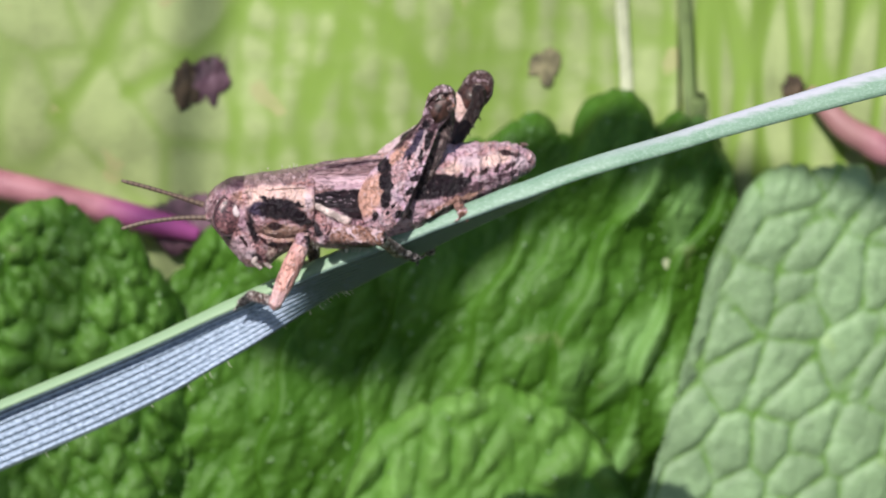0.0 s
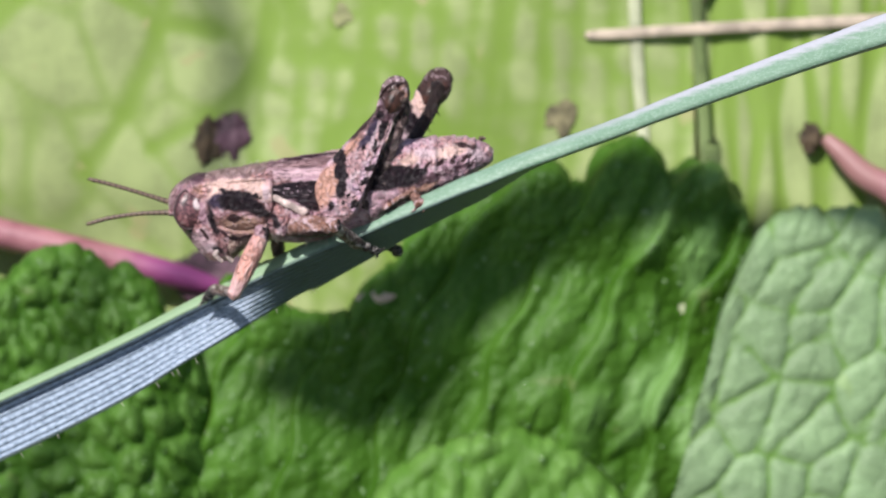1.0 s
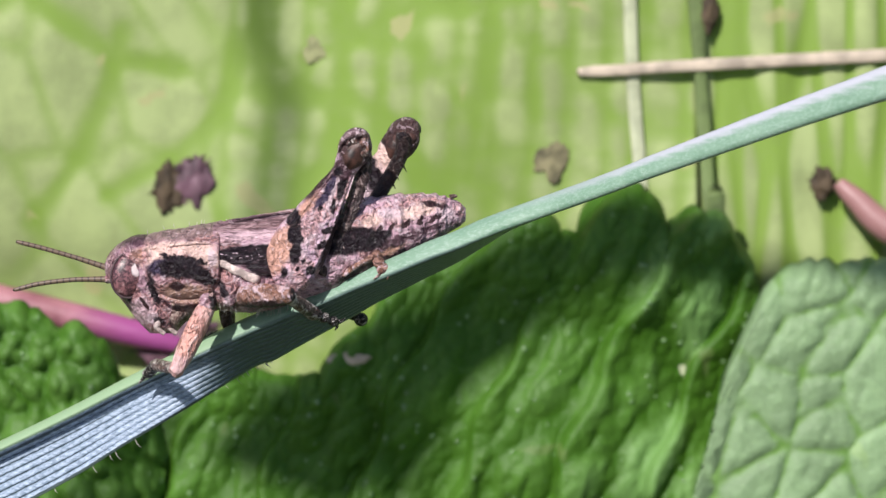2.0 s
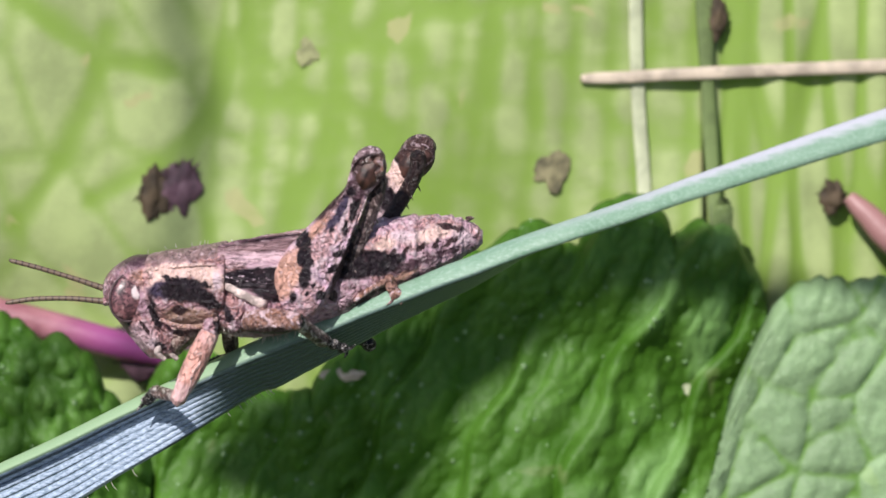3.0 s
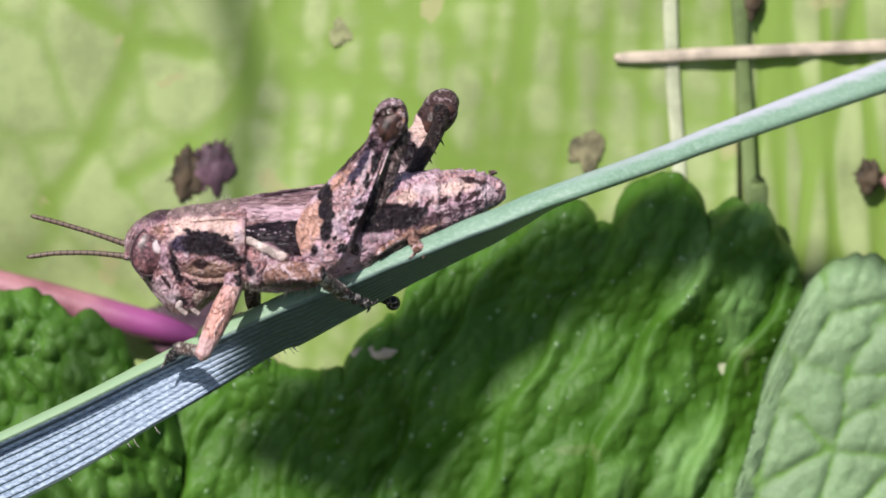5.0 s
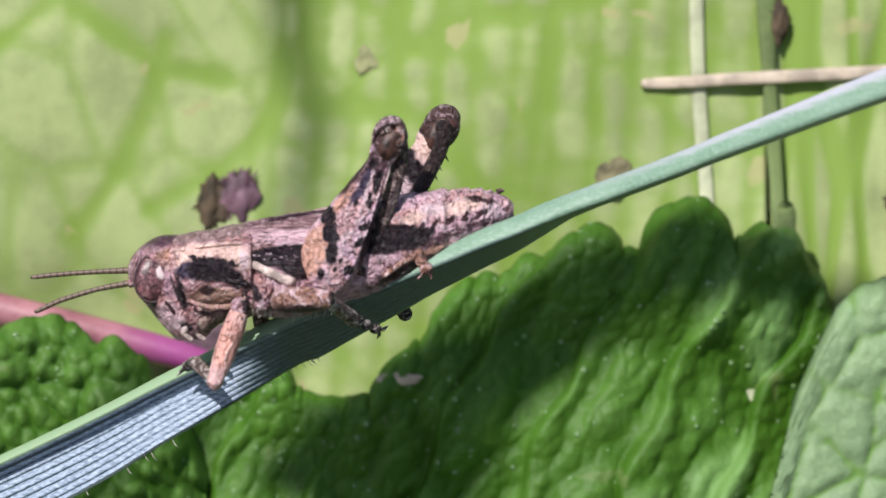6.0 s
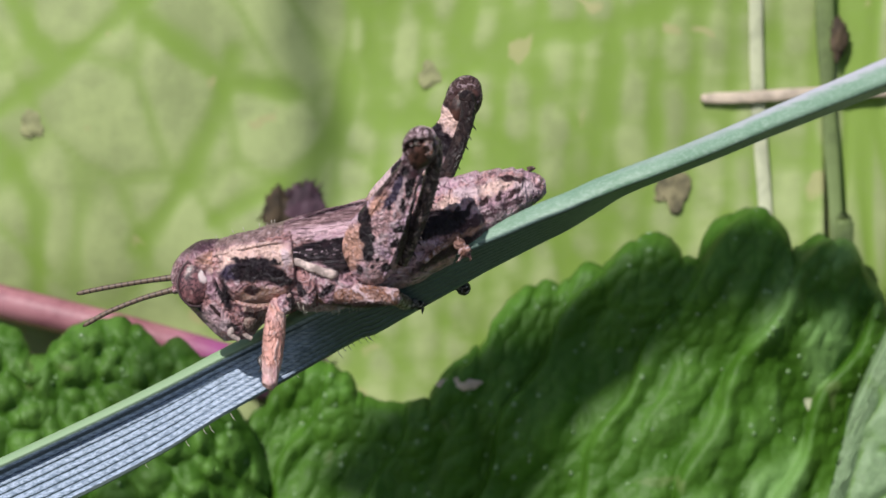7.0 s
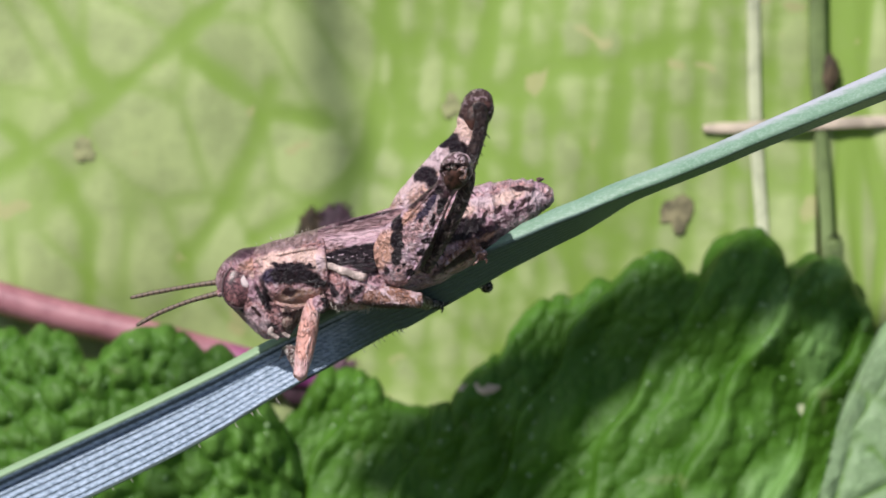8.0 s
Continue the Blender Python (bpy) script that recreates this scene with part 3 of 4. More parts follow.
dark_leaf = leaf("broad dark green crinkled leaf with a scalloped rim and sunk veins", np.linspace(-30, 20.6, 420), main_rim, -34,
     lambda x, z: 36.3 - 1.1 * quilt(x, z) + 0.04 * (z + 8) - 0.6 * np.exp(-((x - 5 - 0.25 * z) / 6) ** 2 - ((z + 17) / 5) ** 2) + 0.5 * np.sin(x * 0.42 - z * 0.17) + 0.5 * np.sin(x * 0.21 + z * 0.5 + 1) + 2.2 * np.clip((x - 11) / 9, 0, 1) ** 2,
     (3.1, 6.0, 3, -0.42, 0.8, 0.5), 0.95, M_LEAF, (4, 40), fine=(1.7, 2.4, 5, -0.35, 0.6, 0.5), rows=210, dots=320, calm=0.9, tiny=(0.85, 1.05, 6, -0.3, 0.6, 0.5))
lobe_rim = bumps(line((-6.0, -24), (-5.5, -18.9), (-4.9, -16.8), (-3.8, -14.8), (-2.1, -13.2), (0.0, -12.3), (2.5, -11.8), (4.9, -11.7), (7.0, -12.2), (9.1, -13.3), (11, -15), (14, -20)), [(-3.2, 1.1, 0.4), (-1.0, 1.2, 0.4), (1.6, 1.4, 0.45), (4.6, 1.6, 0.5), (7.6, 1.4, 0.3)])
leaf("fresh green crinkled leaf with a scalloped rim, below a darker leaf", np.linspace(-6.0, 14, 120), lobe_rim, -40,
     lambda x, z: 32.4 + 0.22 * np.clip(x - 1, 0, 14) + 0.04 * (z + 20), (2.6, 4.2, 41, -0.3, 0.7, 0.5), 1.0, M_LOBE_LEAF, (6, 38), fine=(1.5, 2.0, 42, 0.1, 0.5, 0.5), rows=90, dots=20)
right_rim = bumps(line((18.4, -4), (19.4, 0.8), (21, 1.6), (27, 1.4), (36, -1), (44, -4)), [(21.6, 2.2, 1.0), (25.2, 2.2, 1.2), (30, 2.4, 1.0), (35, 2.2, 0.9)])
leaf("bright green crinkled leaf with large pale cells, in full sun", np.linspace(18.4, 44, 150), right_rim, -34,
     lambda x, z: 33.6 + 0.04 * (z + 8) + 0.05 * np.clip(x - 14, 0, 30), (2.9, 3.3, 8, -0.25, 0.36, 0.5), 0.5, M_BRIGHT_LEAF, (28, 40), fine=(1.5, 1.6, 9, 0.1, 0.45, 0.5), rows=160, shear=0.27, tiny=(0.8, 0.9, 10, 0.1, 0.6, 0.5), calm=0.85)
left_rim = bumps(line((-48, -3), (-35, -1.8), (-30, -1.4), (-27.2, -2.0), (-22.6, -1.5), (-19.5, -2.2), (-16.6, -4.2), (-14.8, -8)), [(-38.5, 2.8, 1.6), (-33.4, 2.6, 1.7), (-29.6, 2.0, 1.5), (-23.6, 3.0, 1.8), (-19.2, 1.9, 1.3)])
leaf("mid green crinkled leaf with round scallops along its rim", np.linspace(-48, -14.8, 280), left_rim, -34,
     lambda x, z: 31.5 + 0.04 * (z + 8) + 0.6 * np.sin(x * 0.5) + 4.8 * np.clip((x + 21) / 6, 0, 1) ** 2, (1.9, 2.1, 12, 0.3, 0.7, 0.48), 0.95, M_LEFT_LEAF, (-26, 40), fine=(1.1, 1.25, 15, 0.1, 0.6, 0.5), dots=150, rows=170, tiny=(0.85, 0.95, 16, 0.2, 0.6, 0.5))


# ---- pale leaves behind ----
PALE_VEINS = [
    [(-17, 25.5), (-21, 21.8), (-24.5, 18.4), (-28.3, 15.1), (-32, 12.6), (-38, 9)], [(-34, 24), (-30.2, 18), (-28.3, 15.1)], [(-35, 13.5), (-31.4, 10.8), (-29.3, 7.2), (-29.3, 2)],
    [(-23, 18.1), (-18.3, 14.9), (-14.8, 14)], [(-10.6, 22), (-9.9, 17.5), (-9.7, 12.4), (-4.9, 12.7), (-1.6, 10.6), (2, 4)], [(9, 19.9), (3.7, 17.8), (-0.2, 17.6), (-6.5, 14.7)],
    [(-3.8, 22), (-5, 16), (-5, 10.9), (-7, 6)], [(4, 17.5), (2.8, 7.6)], [(-18, 16.3), (-19.1, 12), (-21, 8.1), (-23.5, 5)], [(-11, 15), (-12, 11.5), (-15.2, 8.5), (-19, 6.5)],
]
# upright side veins with short rungs between them
rng = random.Random(12)
LADDER, RUNGS = [], []
for i in range(13):
    x = -11.5 + 2.25 * i
    LADDER.append([(x + 0.9, 30), (x + rng.uniform(0, 0.5), 18), (x - rng.uniform(0, 0.6), 9), (x - 1.2, -6)])
    z = rng.uniform(-4, -1)
    while z < 28:
        RUNGS.append([(x + 0.03 * z - 0.2, z), (x + 2.25 + 0.03 * z, z + rng.uniform(-0.7, 0.9))])
        z += rng.uniform(1.8, 3.8)
def pale_depth(x, z):
    return 41.5 - 0.03 * z + 0.8 * np.sin(x * 0.23 + 1) * np.cos(z * 0.2) + 1.5 * np.exp(-((x + 20) / 13) ** 2 - ((z + 1) / 4) ** 2)


def narrow_depth(x, z):
    return 42.0 - 0.03 * z + 0.15 * np.sin(x * 1.1 + 0.05 * z) + 0.1 * np.sin(x * 2.3)


def lie(x, z, gap):
    """How far off a thing lies that rests on the pale leaves."""
    return float(pale_depth(x, z) if x < 16.4 else 41.75 - 0.03 * z) - 0.3 - gap


pale_leaf = leaf("large pale yellow-green leaf with a net of darker veins", np.linspace(-56, 16.3, 260), line((-56, 38), (16.3, 40)), -26,
     pale_depth, (5.0, 6.5, 21, 0.45, 0.30, 0.5), 0.16, M_PALE_LEAF, (-16, 48), rows=150, fine=(2.4, 4.6, 22, -0.1, 0.8, 0.5), veins=[(PALE_VEINS, 1.3, 0.66), (LADDER, 0.95, 0.5), (RUNGS, 0.8, 0.3)], calm=0.5)
leaf("narrow pale yellow-green leaf with upright veins", np.linspace(16.6, 50, 140), line((16.6, 40), (50, 37)), -26,
     narrow_depth, (2.0, 14.0, 25, 0.0, 0.6, 0.5), 0.2, M_PALE_LEAF, (30, 48), rows=100)
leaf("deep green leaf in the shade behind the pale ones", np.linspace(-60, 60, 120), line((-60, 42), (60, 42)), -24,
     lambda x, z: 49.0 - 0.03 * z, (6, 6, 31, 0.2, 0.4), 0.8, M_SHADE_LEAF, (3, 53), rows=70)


# ---- stems, straws and scraps behind the blade ----
def stalk_thing(name, piece, label, category, rows, material, n=10, steps=6, flat=1.0):
    ob = tagged(new(name), label, category)
    ob.matrix_basis = STAGE
    bm = tube(bmesh.new(), [(x, y * 1 / flat, z, r) for x, y, z, r in rows], n, steps)
    for v in bm.verts:
        v.co.y *= flat
    part(piece, bm, material, ob)
    return ob


stalk_thing("straw", "culm", "dry straw-coloured grass stem lying across the leaves", "straw", [(x, min(lie(x, z, 0.22), lie(17, z, 0.22)), z, r) for x, z, r in ((9.3, 13.8, 0.25), (10.2, 13.85, 0.33), (12.2, 13.95, 0.35), (14.2, 14.1, 0.36), (16.2, 14.2, 0.37), (19, 14.35, 0.38), (28, 14.8, 0.4), (45, 15.6, 0.41), (62, 16.5, 0.42))], M_STRAW, flat=0.25)
stalk_thing("dry_grass", "culm", "pale upright dry grass stem between the leaves", "grass", [*[(x, lie(x, z, 0.03), z, 0.42) for x, z in ((11.9, 38), (12.0, 34), (12.1, 30), (12.2, 25), (12.3, 20.5), (12.4, 16), (12.6, 12), (12.9, 8), (13.1, 3))], (13.3, 42, -6, 0.5), (13.5, 45.5, -20, 0.5), (*to_soil((13.6, 44.6, -28)), 0.7)], M_STEM, flat=0.2)
stalk_thing("leaf_stalk", "stalk_skin", "pink-red leaf stalk lying behind the leaves", "leaf stalk", [(-64, 40.0, 7.0, 1.0), (-40, 40.0, 3.6, 1.0), (-30.9, 40.2, 1.55, 1.0), (-24.6, 40.2, 0.15, 0.95), (-20.8, 40.3, -0.76, 0.9), (-16.6, 40.4, -1.85, 0.8), (-14.4, 40.6, -2.5, 0.5)], M_PINK)
stalk_thing("leaf_stalk", "stalk_skin", "pink-red leaf stalk with a pale base", "leaf stalk", [(24.6, 40.2, 7.2, 0.4), (25.6, 40.0, 6.2, 0.7), (28.0, 39.6, 4.2, 0.95), (34, 39.2, 2.8, 1.1), (64, 39, 1.5, 1.1)], M_PINK)

# a dark strip put in for the shaded gap between the two pale leaves
stalk_thing("dry_grass", "culm", "dark olive upright strip for the shaded gap between the leaves", "grass", [*[(x, min(lie(16, z, 0.04), lie(17, z, 0.04)), z, r) for x, z, r in ((15.8, 38, 0.4), (15.9, 33, 0.45), (16.1, 28, 0.4), (16.2, 23, 0.5), (16.3, 18, 0.55), (16.5, 14, 0.4), (16.7, 11, 0.45), (16.9, 8, 0.4), (17.1, 3, 0.4))], (17.2, 41.8, -6, 0.6), (*to_soil((17.4, 45, -20)), 0.6)], M_OLIVE, flat=0.2)


def sway_shade():
    """An unseen tall grass blade added before the plants; it sways, and its soft shade wanders over the pale leaf."""
    ob = tagged(new("grass"), "unseen tall grass blade added to cast a swaying shade", "grass")
    off = Vector(LIGHT) * 230
    top, low = Vector((-12.6, 41, 30)) - off, Vector((-12.9, 41, 2)) - off
    root = to_soil(low)
    ob.matrix_basis = STAGE @ P(*root)
    rows = [(*(low - root).lerp(Vector((0, 0, 0)), f), 0.9) for f in (1.0, 0.7, 0.35)] + [(*(low - root), 1.0), (*((low + top) / 2 - root), 1.0), (*(top - root), 0.9), (*(top - root + Vector((2, 0, 14))), 0.1)]
    part("blade", tube(bmesh.new(), rows, 8, 6, 0.25), M_GRASS, ob)
    return ob, root, low


swayer, sway_root, sway_low = sway_shade()


def scrap(label, x, y, z, rx, rz, material, seed, lean=0.0, on=None):
    if on:  # lies on a leaf
        co = [v.co / MM for v in on.children[0].data.vertices]
        y = min(co, key=lambda c: (c.x - x) ** 2 + (c.z - z) ** 2).y - 0.15
    bm = bmesh.new()
    bmesh.ops.create_icosphere(bm, subdivisions=4, radius=1)
    for v in bm.verts:
        d = 1 + 0.55 * noise.noise(v.co * 1.5 + Vector((seed, 0, 0))) + 0.18 * noise.noise(v.co * 3.2 + Vector((0, seed, 0)))
        v.co = Vector((v.co.x * rx * d, v.co.y * (0.07 if on else 0.35) * d, v.co.z * rz * d))
    ob = part("withered_scrap", bm, material, m=STAGE @ P(x, y, z, 0, lean))
    if not on:  # shrivelled threads stand off all round
        rng = random.Random(seed)
        bm = bmesh.new()
        for _ in range(160):
            a, f = rng.uniform(0, 2 * math.pi), rng.uniform(0.55, 1.0)
            d = Vector((math.cos(a), rng.uniform(-0.15, 0.25), math.sin(a)))
            b = Vector((d.x * rx * f, d.y * 0.4, d.z * rz * f))
            L = rng.uniform(0.1, 0.36) * min(rx, rz) ** 0.5
            bend = Vector((rng.uniform(-0.4, 0.4), rng.uniform(-0.1, 0.1), rng.uniform(-0.4, 0.4)))
            tube(bm, [(*b, 0.11), (*(b + (d + bend) * L * 0.5), 0.08), (*(b + (d + bend * 2) * L), 0.015)], 4, 2)
        tagged(part("threads", bm, material, ob, "shrivelled threads"), kind="stuff")
    return tagged(ob, label, "plant scrap")


scrap("dark brown withered plant scrap on the pale leaf", -15.2, 40.95, 6.9, 0.8, 1.4, M_UMBER, 1)
scrap("purple-brown withered husk beside a dark scrap", -13.7, 40.9, 7.4, 1.0, 1.4, M_PURPLE, 2)
# this lump is added for the dark hole at the stalk's end
scrap("dark purple lump for the dark hole at the end of the red stalk", -14.9, 40.8, -1.8, 2.6, 1.7, M_PURPLE, 3)
scrap("brown and tan stain-like fleck on the pale leaf", 7.6, 41.5, 8.7, 0.85, 1.15, M_STAIN, 4, 0, pale_leaf)
scrap("dark withered scrap beside the dark upright strip", 17.0, 40.9, 17.4, 0.45, 1.1, M_UMBER, 8)
scrap("small brown speck on the pale leaf", -6.4, 41.6, 15.2, 0.7, 0.8, M_SPECK, 9, 0, pale_leaf)
scrap("dark speck at the top of a red stalk", 23.8, 40.9, 7.2, 0.6, 0.85, M_UMBER, 5)
scrap("small brown speck on the pale leaf", -29.6, 41.3, 12.0, 0.7, 0.8, M_SPECK, 6, 0, pale_leaf)
scrap("pale dry tip on the rim of the dark leaf", -4.2, 34.6, -3.0, 1.0, 0.35, M_STRAW, 10, 0, dark_leaf)
scrap("tan dry bit on the dark leaf", 15.24, 34.3, -3.75, 0.22, 0.95, M_STEM, 7, -28, dark_leaf)


# ---- the grass blade on which the grasshopper sits ----
def shade_ribbon():
    """An unseen grass leaf added above the plants; its shade falls along the rim of the dark leaf."""
    ob = tagged(new("grass"), "unseen broad grass leaf added to shade the dark leaf", "grass")
    ob.matrix_basis = STAGE
    k = 160.0
    rows = [(-12.0, -8.3, 0.3), (-8.9, -8.0, 3.0), (-5.0, -7.2, 4.3), (-1.6, -5.2, 4.3), (1.8, -1.2, 3.1), (7.5, 2.2, 2.6), (14, 3.7, 2.8), (22, 4.0, 2.2), (40, -6, 2.4), (60, -16, 2.4), (80, -22, 2.4)]
    bm = bmesh.new()
    prev = None
    ends = []
    for x, z, w in spline(rows, 8):
        c = Vector((x, 36, z)) - Vector(LIGHT) * k
        ring = [bm.verts.new(c + Vector((-0.35 * w * v, -0.5 * abs(v), w * v))) for v in np.linspace(-1, 1, 7)]
        ends = ring
        if prev:
            for i in range(6):
                bm.faces.new((prev[i], prev[i + 1], ring[i + 1], ring[i]))
        prev = ring
    last = ends[3].co.copy()
    for t in np.linspace(0.2, 1, 6):
        c = last.lerp(to_soil(last + Vector((30, 0, 0))), t)
        ring = [bm.verts.new(c + Vector((2.2 * v, -0.5 * abs(v), 0.8 * v))) for v in np.linspace(-1, 1, 7)]
        for i in range(6):
            bm.faces.new((prev[i], prev[i + 1], ring[i + 1], ring[i]))
        prev = ring
    strip = part("blade", bm, M_GRASS, ob)
    mod = strip.modifiers.new("thickness", "SOLIDIFY")
    mod.thickness = 0.15 * MM


shade_ribbon()


# x, distance, rim z (the fold), height of the upper side, drop of the lower side, how far the lower side leans back
def grass_thing():
    ob = tagged(new("grass"), "folded blue-green grass blade with white waxy ribs", "grass")
    ob.matrix_basis = STAGE
    rows = [
        (-92, 15, -190, 0.33, 3.57, 0), (-88, 15, -110, 0.33, 3.57, 0), (-74, 15, -46, 0.33, 3.57, 0), (-57.27, 13.12, -24.2, 0.33, 3.47, 0), (-38.4, 8.96, -14.91, 0.32, 3.31, 0),
        (-19.03, 4.41, -6.06, 0.31, 3.09, 0), (-12.7, 2.85, -2.99, 0.39, 2.54, 0.15), (-7.67, 1.59, -0.7, 0.59, 1.7, 0.95), (-6.44, 1.27, -0.21, 0.59, 1.69, 1), (-5.21, 0.96, 0.29, 0.56, 1.51, 1), (-3.99, 0.64, 0.76, 0.56, 1.31, 1), (-2.78, 0.32, 1.3, 0.61, 1.18, 1),
        (-1.57, 0.01, 1.79, 0.59, 0.98, 1), (-0.37, -0.3, 2.27, 0.61, 0.85, 1), (0.82, -0.61, 2.76, 0.66, 0.74, 1), (2.01, -0.92, 3.19, 0.68, 0.59, 1), (3.19, -1.23, 3.69, 0.70, 0.39, 1),
        (4.37, -1.54, 4.15, 0.69, 0.12, 1), (5.54, -1.84, 4.55, 0.71, 0.02, 1), (6.7, -2.34, 4.96, 0.71, 0.02, 1), (7.83, -2.98, 5.35, 0.72, 0.02, 1), (8.95, -3.61, 5.75, 0.73, 0.02, 1),
        (10.06, -4.22, 6.17, 0.75, 0.02, 1), (11.17, -4.85, 6.56, 0.80, 0.02, 1), (17.9, -9.04, 8.8, 1.08, 0.02, 1), (23.07, -12.24, 10.25, 1.29, 0.05, 1), (37.8, -21.06, 13.81, 1.18, 0.05, 1), (63.18, -18.42, 18.03, 0.17, 0.02, 1),
    ]
    verts, across, ribs = [], [], []
    up, low = 14, 72
    edge_line = []
    for x, y0, z, a, h, back in spline(rows, 16):
        for i in range(up):  # upper side, from its far edge to the rim
            u = i / (up - 1)
            verts.append((x, y0 + 0.55 * (1 - u) ** 1.3, z + a * (1 - u * u)))
            across.append(-1 + u)
            ribs.append(0)
        for i in range(1, low + 1):  # lower side, from the rim to its near edge
            u = i / low
            dip = 0.95 * math.sin(min(u / 0.2, 1) * math.pi / 2) * (1 - 0.9 * max(0, (u - 0.2) / 0.8)) * (1 - back) + back * 2.6 * u
            w = 0.5 + 0.5 * math.cos(u * 2 * math.pi * 8.5)
            ridge = 0.09 * w * min(1, h)
            verts.append((x, y0 + dip - 0.3 * u * (1 - back) - ridge, z - h * u))
            across.append(u)
            ribs.append(w ** 0.6 if u < 0.95 else 0.1)
        edge_line.append(verts[-1])
    k = up + low
    i = np.arange(len(verts)).reshape(-1, k)
    faces = np.stack([i[:-1, :-1], i[1:, :-1], i[1:, 1:], i[:-1, 1:]], -1).reshape(-1, 4)
    me = bpy.data.meshes.new("blade")
    me.from_pydata((np.array(verts) * MM).tolist(), [], faces.tolist())
    me.attributes.new("across", "FLOAT", "POINT").data.foreach_set("value", across)
    me.attributes.new("rib", "FLOAT", "POINT").data.foreach_set("value", ribs)
    me.shade_smooth()
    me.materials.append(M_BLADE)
    strip = new("blade", me)
    strip.parent = ob
    mod = strip.modifiers.new("thickness", "SOLIDIFY")
    mod.thickness, mod.offset = 0.10 * MM, -1
    # fine pale hairs along the near edge
    bm = bmesh.new()
    rng = random.Random(4)
    for x, y, z in edge_line:
        if -30 < x < -6 and rng.random() < 0.4:
            L = rng.uniform(0.12, 0.4)
            tube(bm, [(x, y, z, 0.018), (x + 0.3 * L, y - 0.2 * L, z - 0.6 * L, 0.014), (x + 0.75 * L, y - 0.3 * L, z - L, 0.005)], 4, 2)
    tagged(part("hairs", bm, M_HAIR, strip, "fine pale hairs on the edge"), kind="stuff")
    return ob


grass_thing()


# ---- grasshopper ----
hopper = tagged(new("grasshopper"), "small mottled pink-brown grasshopper with short wings, sitting on a grass blade", "grasshopper")
O = BODY


def local(x, z, y=0.0):
    return (x - O[0], y, z - O[2])


def head_part():
    bm = bmesh.new()
    rows = [(-0.66, -11.75, -10.7, 0.4), (-0.3, -12.1, -10.3, 0.85), (0.45, -12.72, -10.2, 1.2), (1.3, -13.36, -10.8, 1.32), (2.1, -13.78, -10.9, 1.38), (2.8, -13.68, -11.0, 1.38), (3.3, -13.3, -11.1, 1.25), (3.7, -12.7, -11.3, 0.8), (3.84, -12.3, -11.6, 0.25)]
    rings = []
    n = 56
    for z, x0, x1, half in spline(rows, 9):
        c, r = (x0 + x1) / 2, (x1 - x0) / 2
        ring = []
        for i in range(n):
            a = 2 * math.pi * i / n
            q = Vector((c + r * math.cos(a), half * math.sin(a), z))
            d = 1 + 0.035 * noise.noise(q * 2.2) + 0.03 * noise.noise(q * 5)
            # two shallow furrows run down the face
            d -= 0.05 * math.exp(-((abs(q.y) - 0.55) / 0.12) ** 2) * (1 if q.x < c else 0) * max(0, min(1, (2.4 - z)))
            ring.append((c + r * d * math.cos(a) - O[0], half * d * math.sin(a), z - O[2]))
        rings.append(ring)
    skin(bm, rings)
    for y in (-0.42, 0.42):  # sockets of the feelers
        ball(bm, -13.62 - O[0], y, 2.05 + (0.25 if y > 0 else -0.25) - O[2], 0.22, 0.2, 0.2)
    return part("head", bm, M_HEAD, hopper)


head = head_part()
for side in (-1, 1):
    bm = ball(bmesh.new(), 0, 0, 0, 0.80, 0.40, 1.0, 40, 28)
    eye = part("eye", bm, M_EYE, head, "large oval mottled brown eye", m=P(*local(-12.55, 2.0, side * 1.12), 0, 14, side * -16))
    ring = [(0.84 * math.cos(radians(a)), side * 0.02, 1.04 * math.sin(radians(a)), 0.05 + 0.05 * max(0, math.cos(radians(a)))) for a in range(0, 361, 15)]
    part("eye_rim", tube(bmesh.new(), ring, 8, 2), M_RIM, eye, "thin dark ring round the eye")
for y, x in ((-0.75, -11.5), (-0.4, -11.0), (0.4, -11.1)):
    bm = tube(bmesh.new(), [(0, 0, 0, 0.15), (0.22, -0.1, -0.3, 0.13), (0.15, -0.15, -0.6, 0.15), (0.22, -0.15, -0.7, 0.11), (0.5, -0.1, -0.92, 0.11)], 10)
    part("palp", bm, M_PALP, head, m=P(*local(x, 0.25, y)))
bm = hull([(-11.6, 0.75, -0.3, 0.4), (-11.2, 1.0, -0.55, 0.75), (-10.6, 1.1, -0.5, 0.95), (-9.9, 1.2, 0.0, 1.1), (-9.2, 1.2, 0.3, 1.1)], n=24, steps=4, lump=0.08, origin=(O[0], 0, O[2]))
part("throat", bm, M_LIMB_DARK, head)

bm = hull([(-12.0, 3.80, 1.5, 1.3), (-11.6, 3.94, 1.0, 1.62), (-11.35, 3.96, 0.88, 1.66), (-11.25, 4.0, 0.82, 1.74), (-10.8, 4.06, 0.72, 1.80), (-10.35, 4.12, 0.66, 1.82), (-10.28, 4.13, 0.66, 1.86), (-9.8, 4.22, 0.62, 1.92), (-9.0, 4.36, 0.75, 2.0), (-8.5, 4.46, 1.1, 2.06), (-8.42, 4.4, 1.3, 1.8)], n=72, steps=7, lump=0.07, power=2.15, origin=(O[0], 0, O[2]))
shield = part("pronotum", bm, M_PRONOTUM, hopper, "saddle-shaped shield with a black side patch")
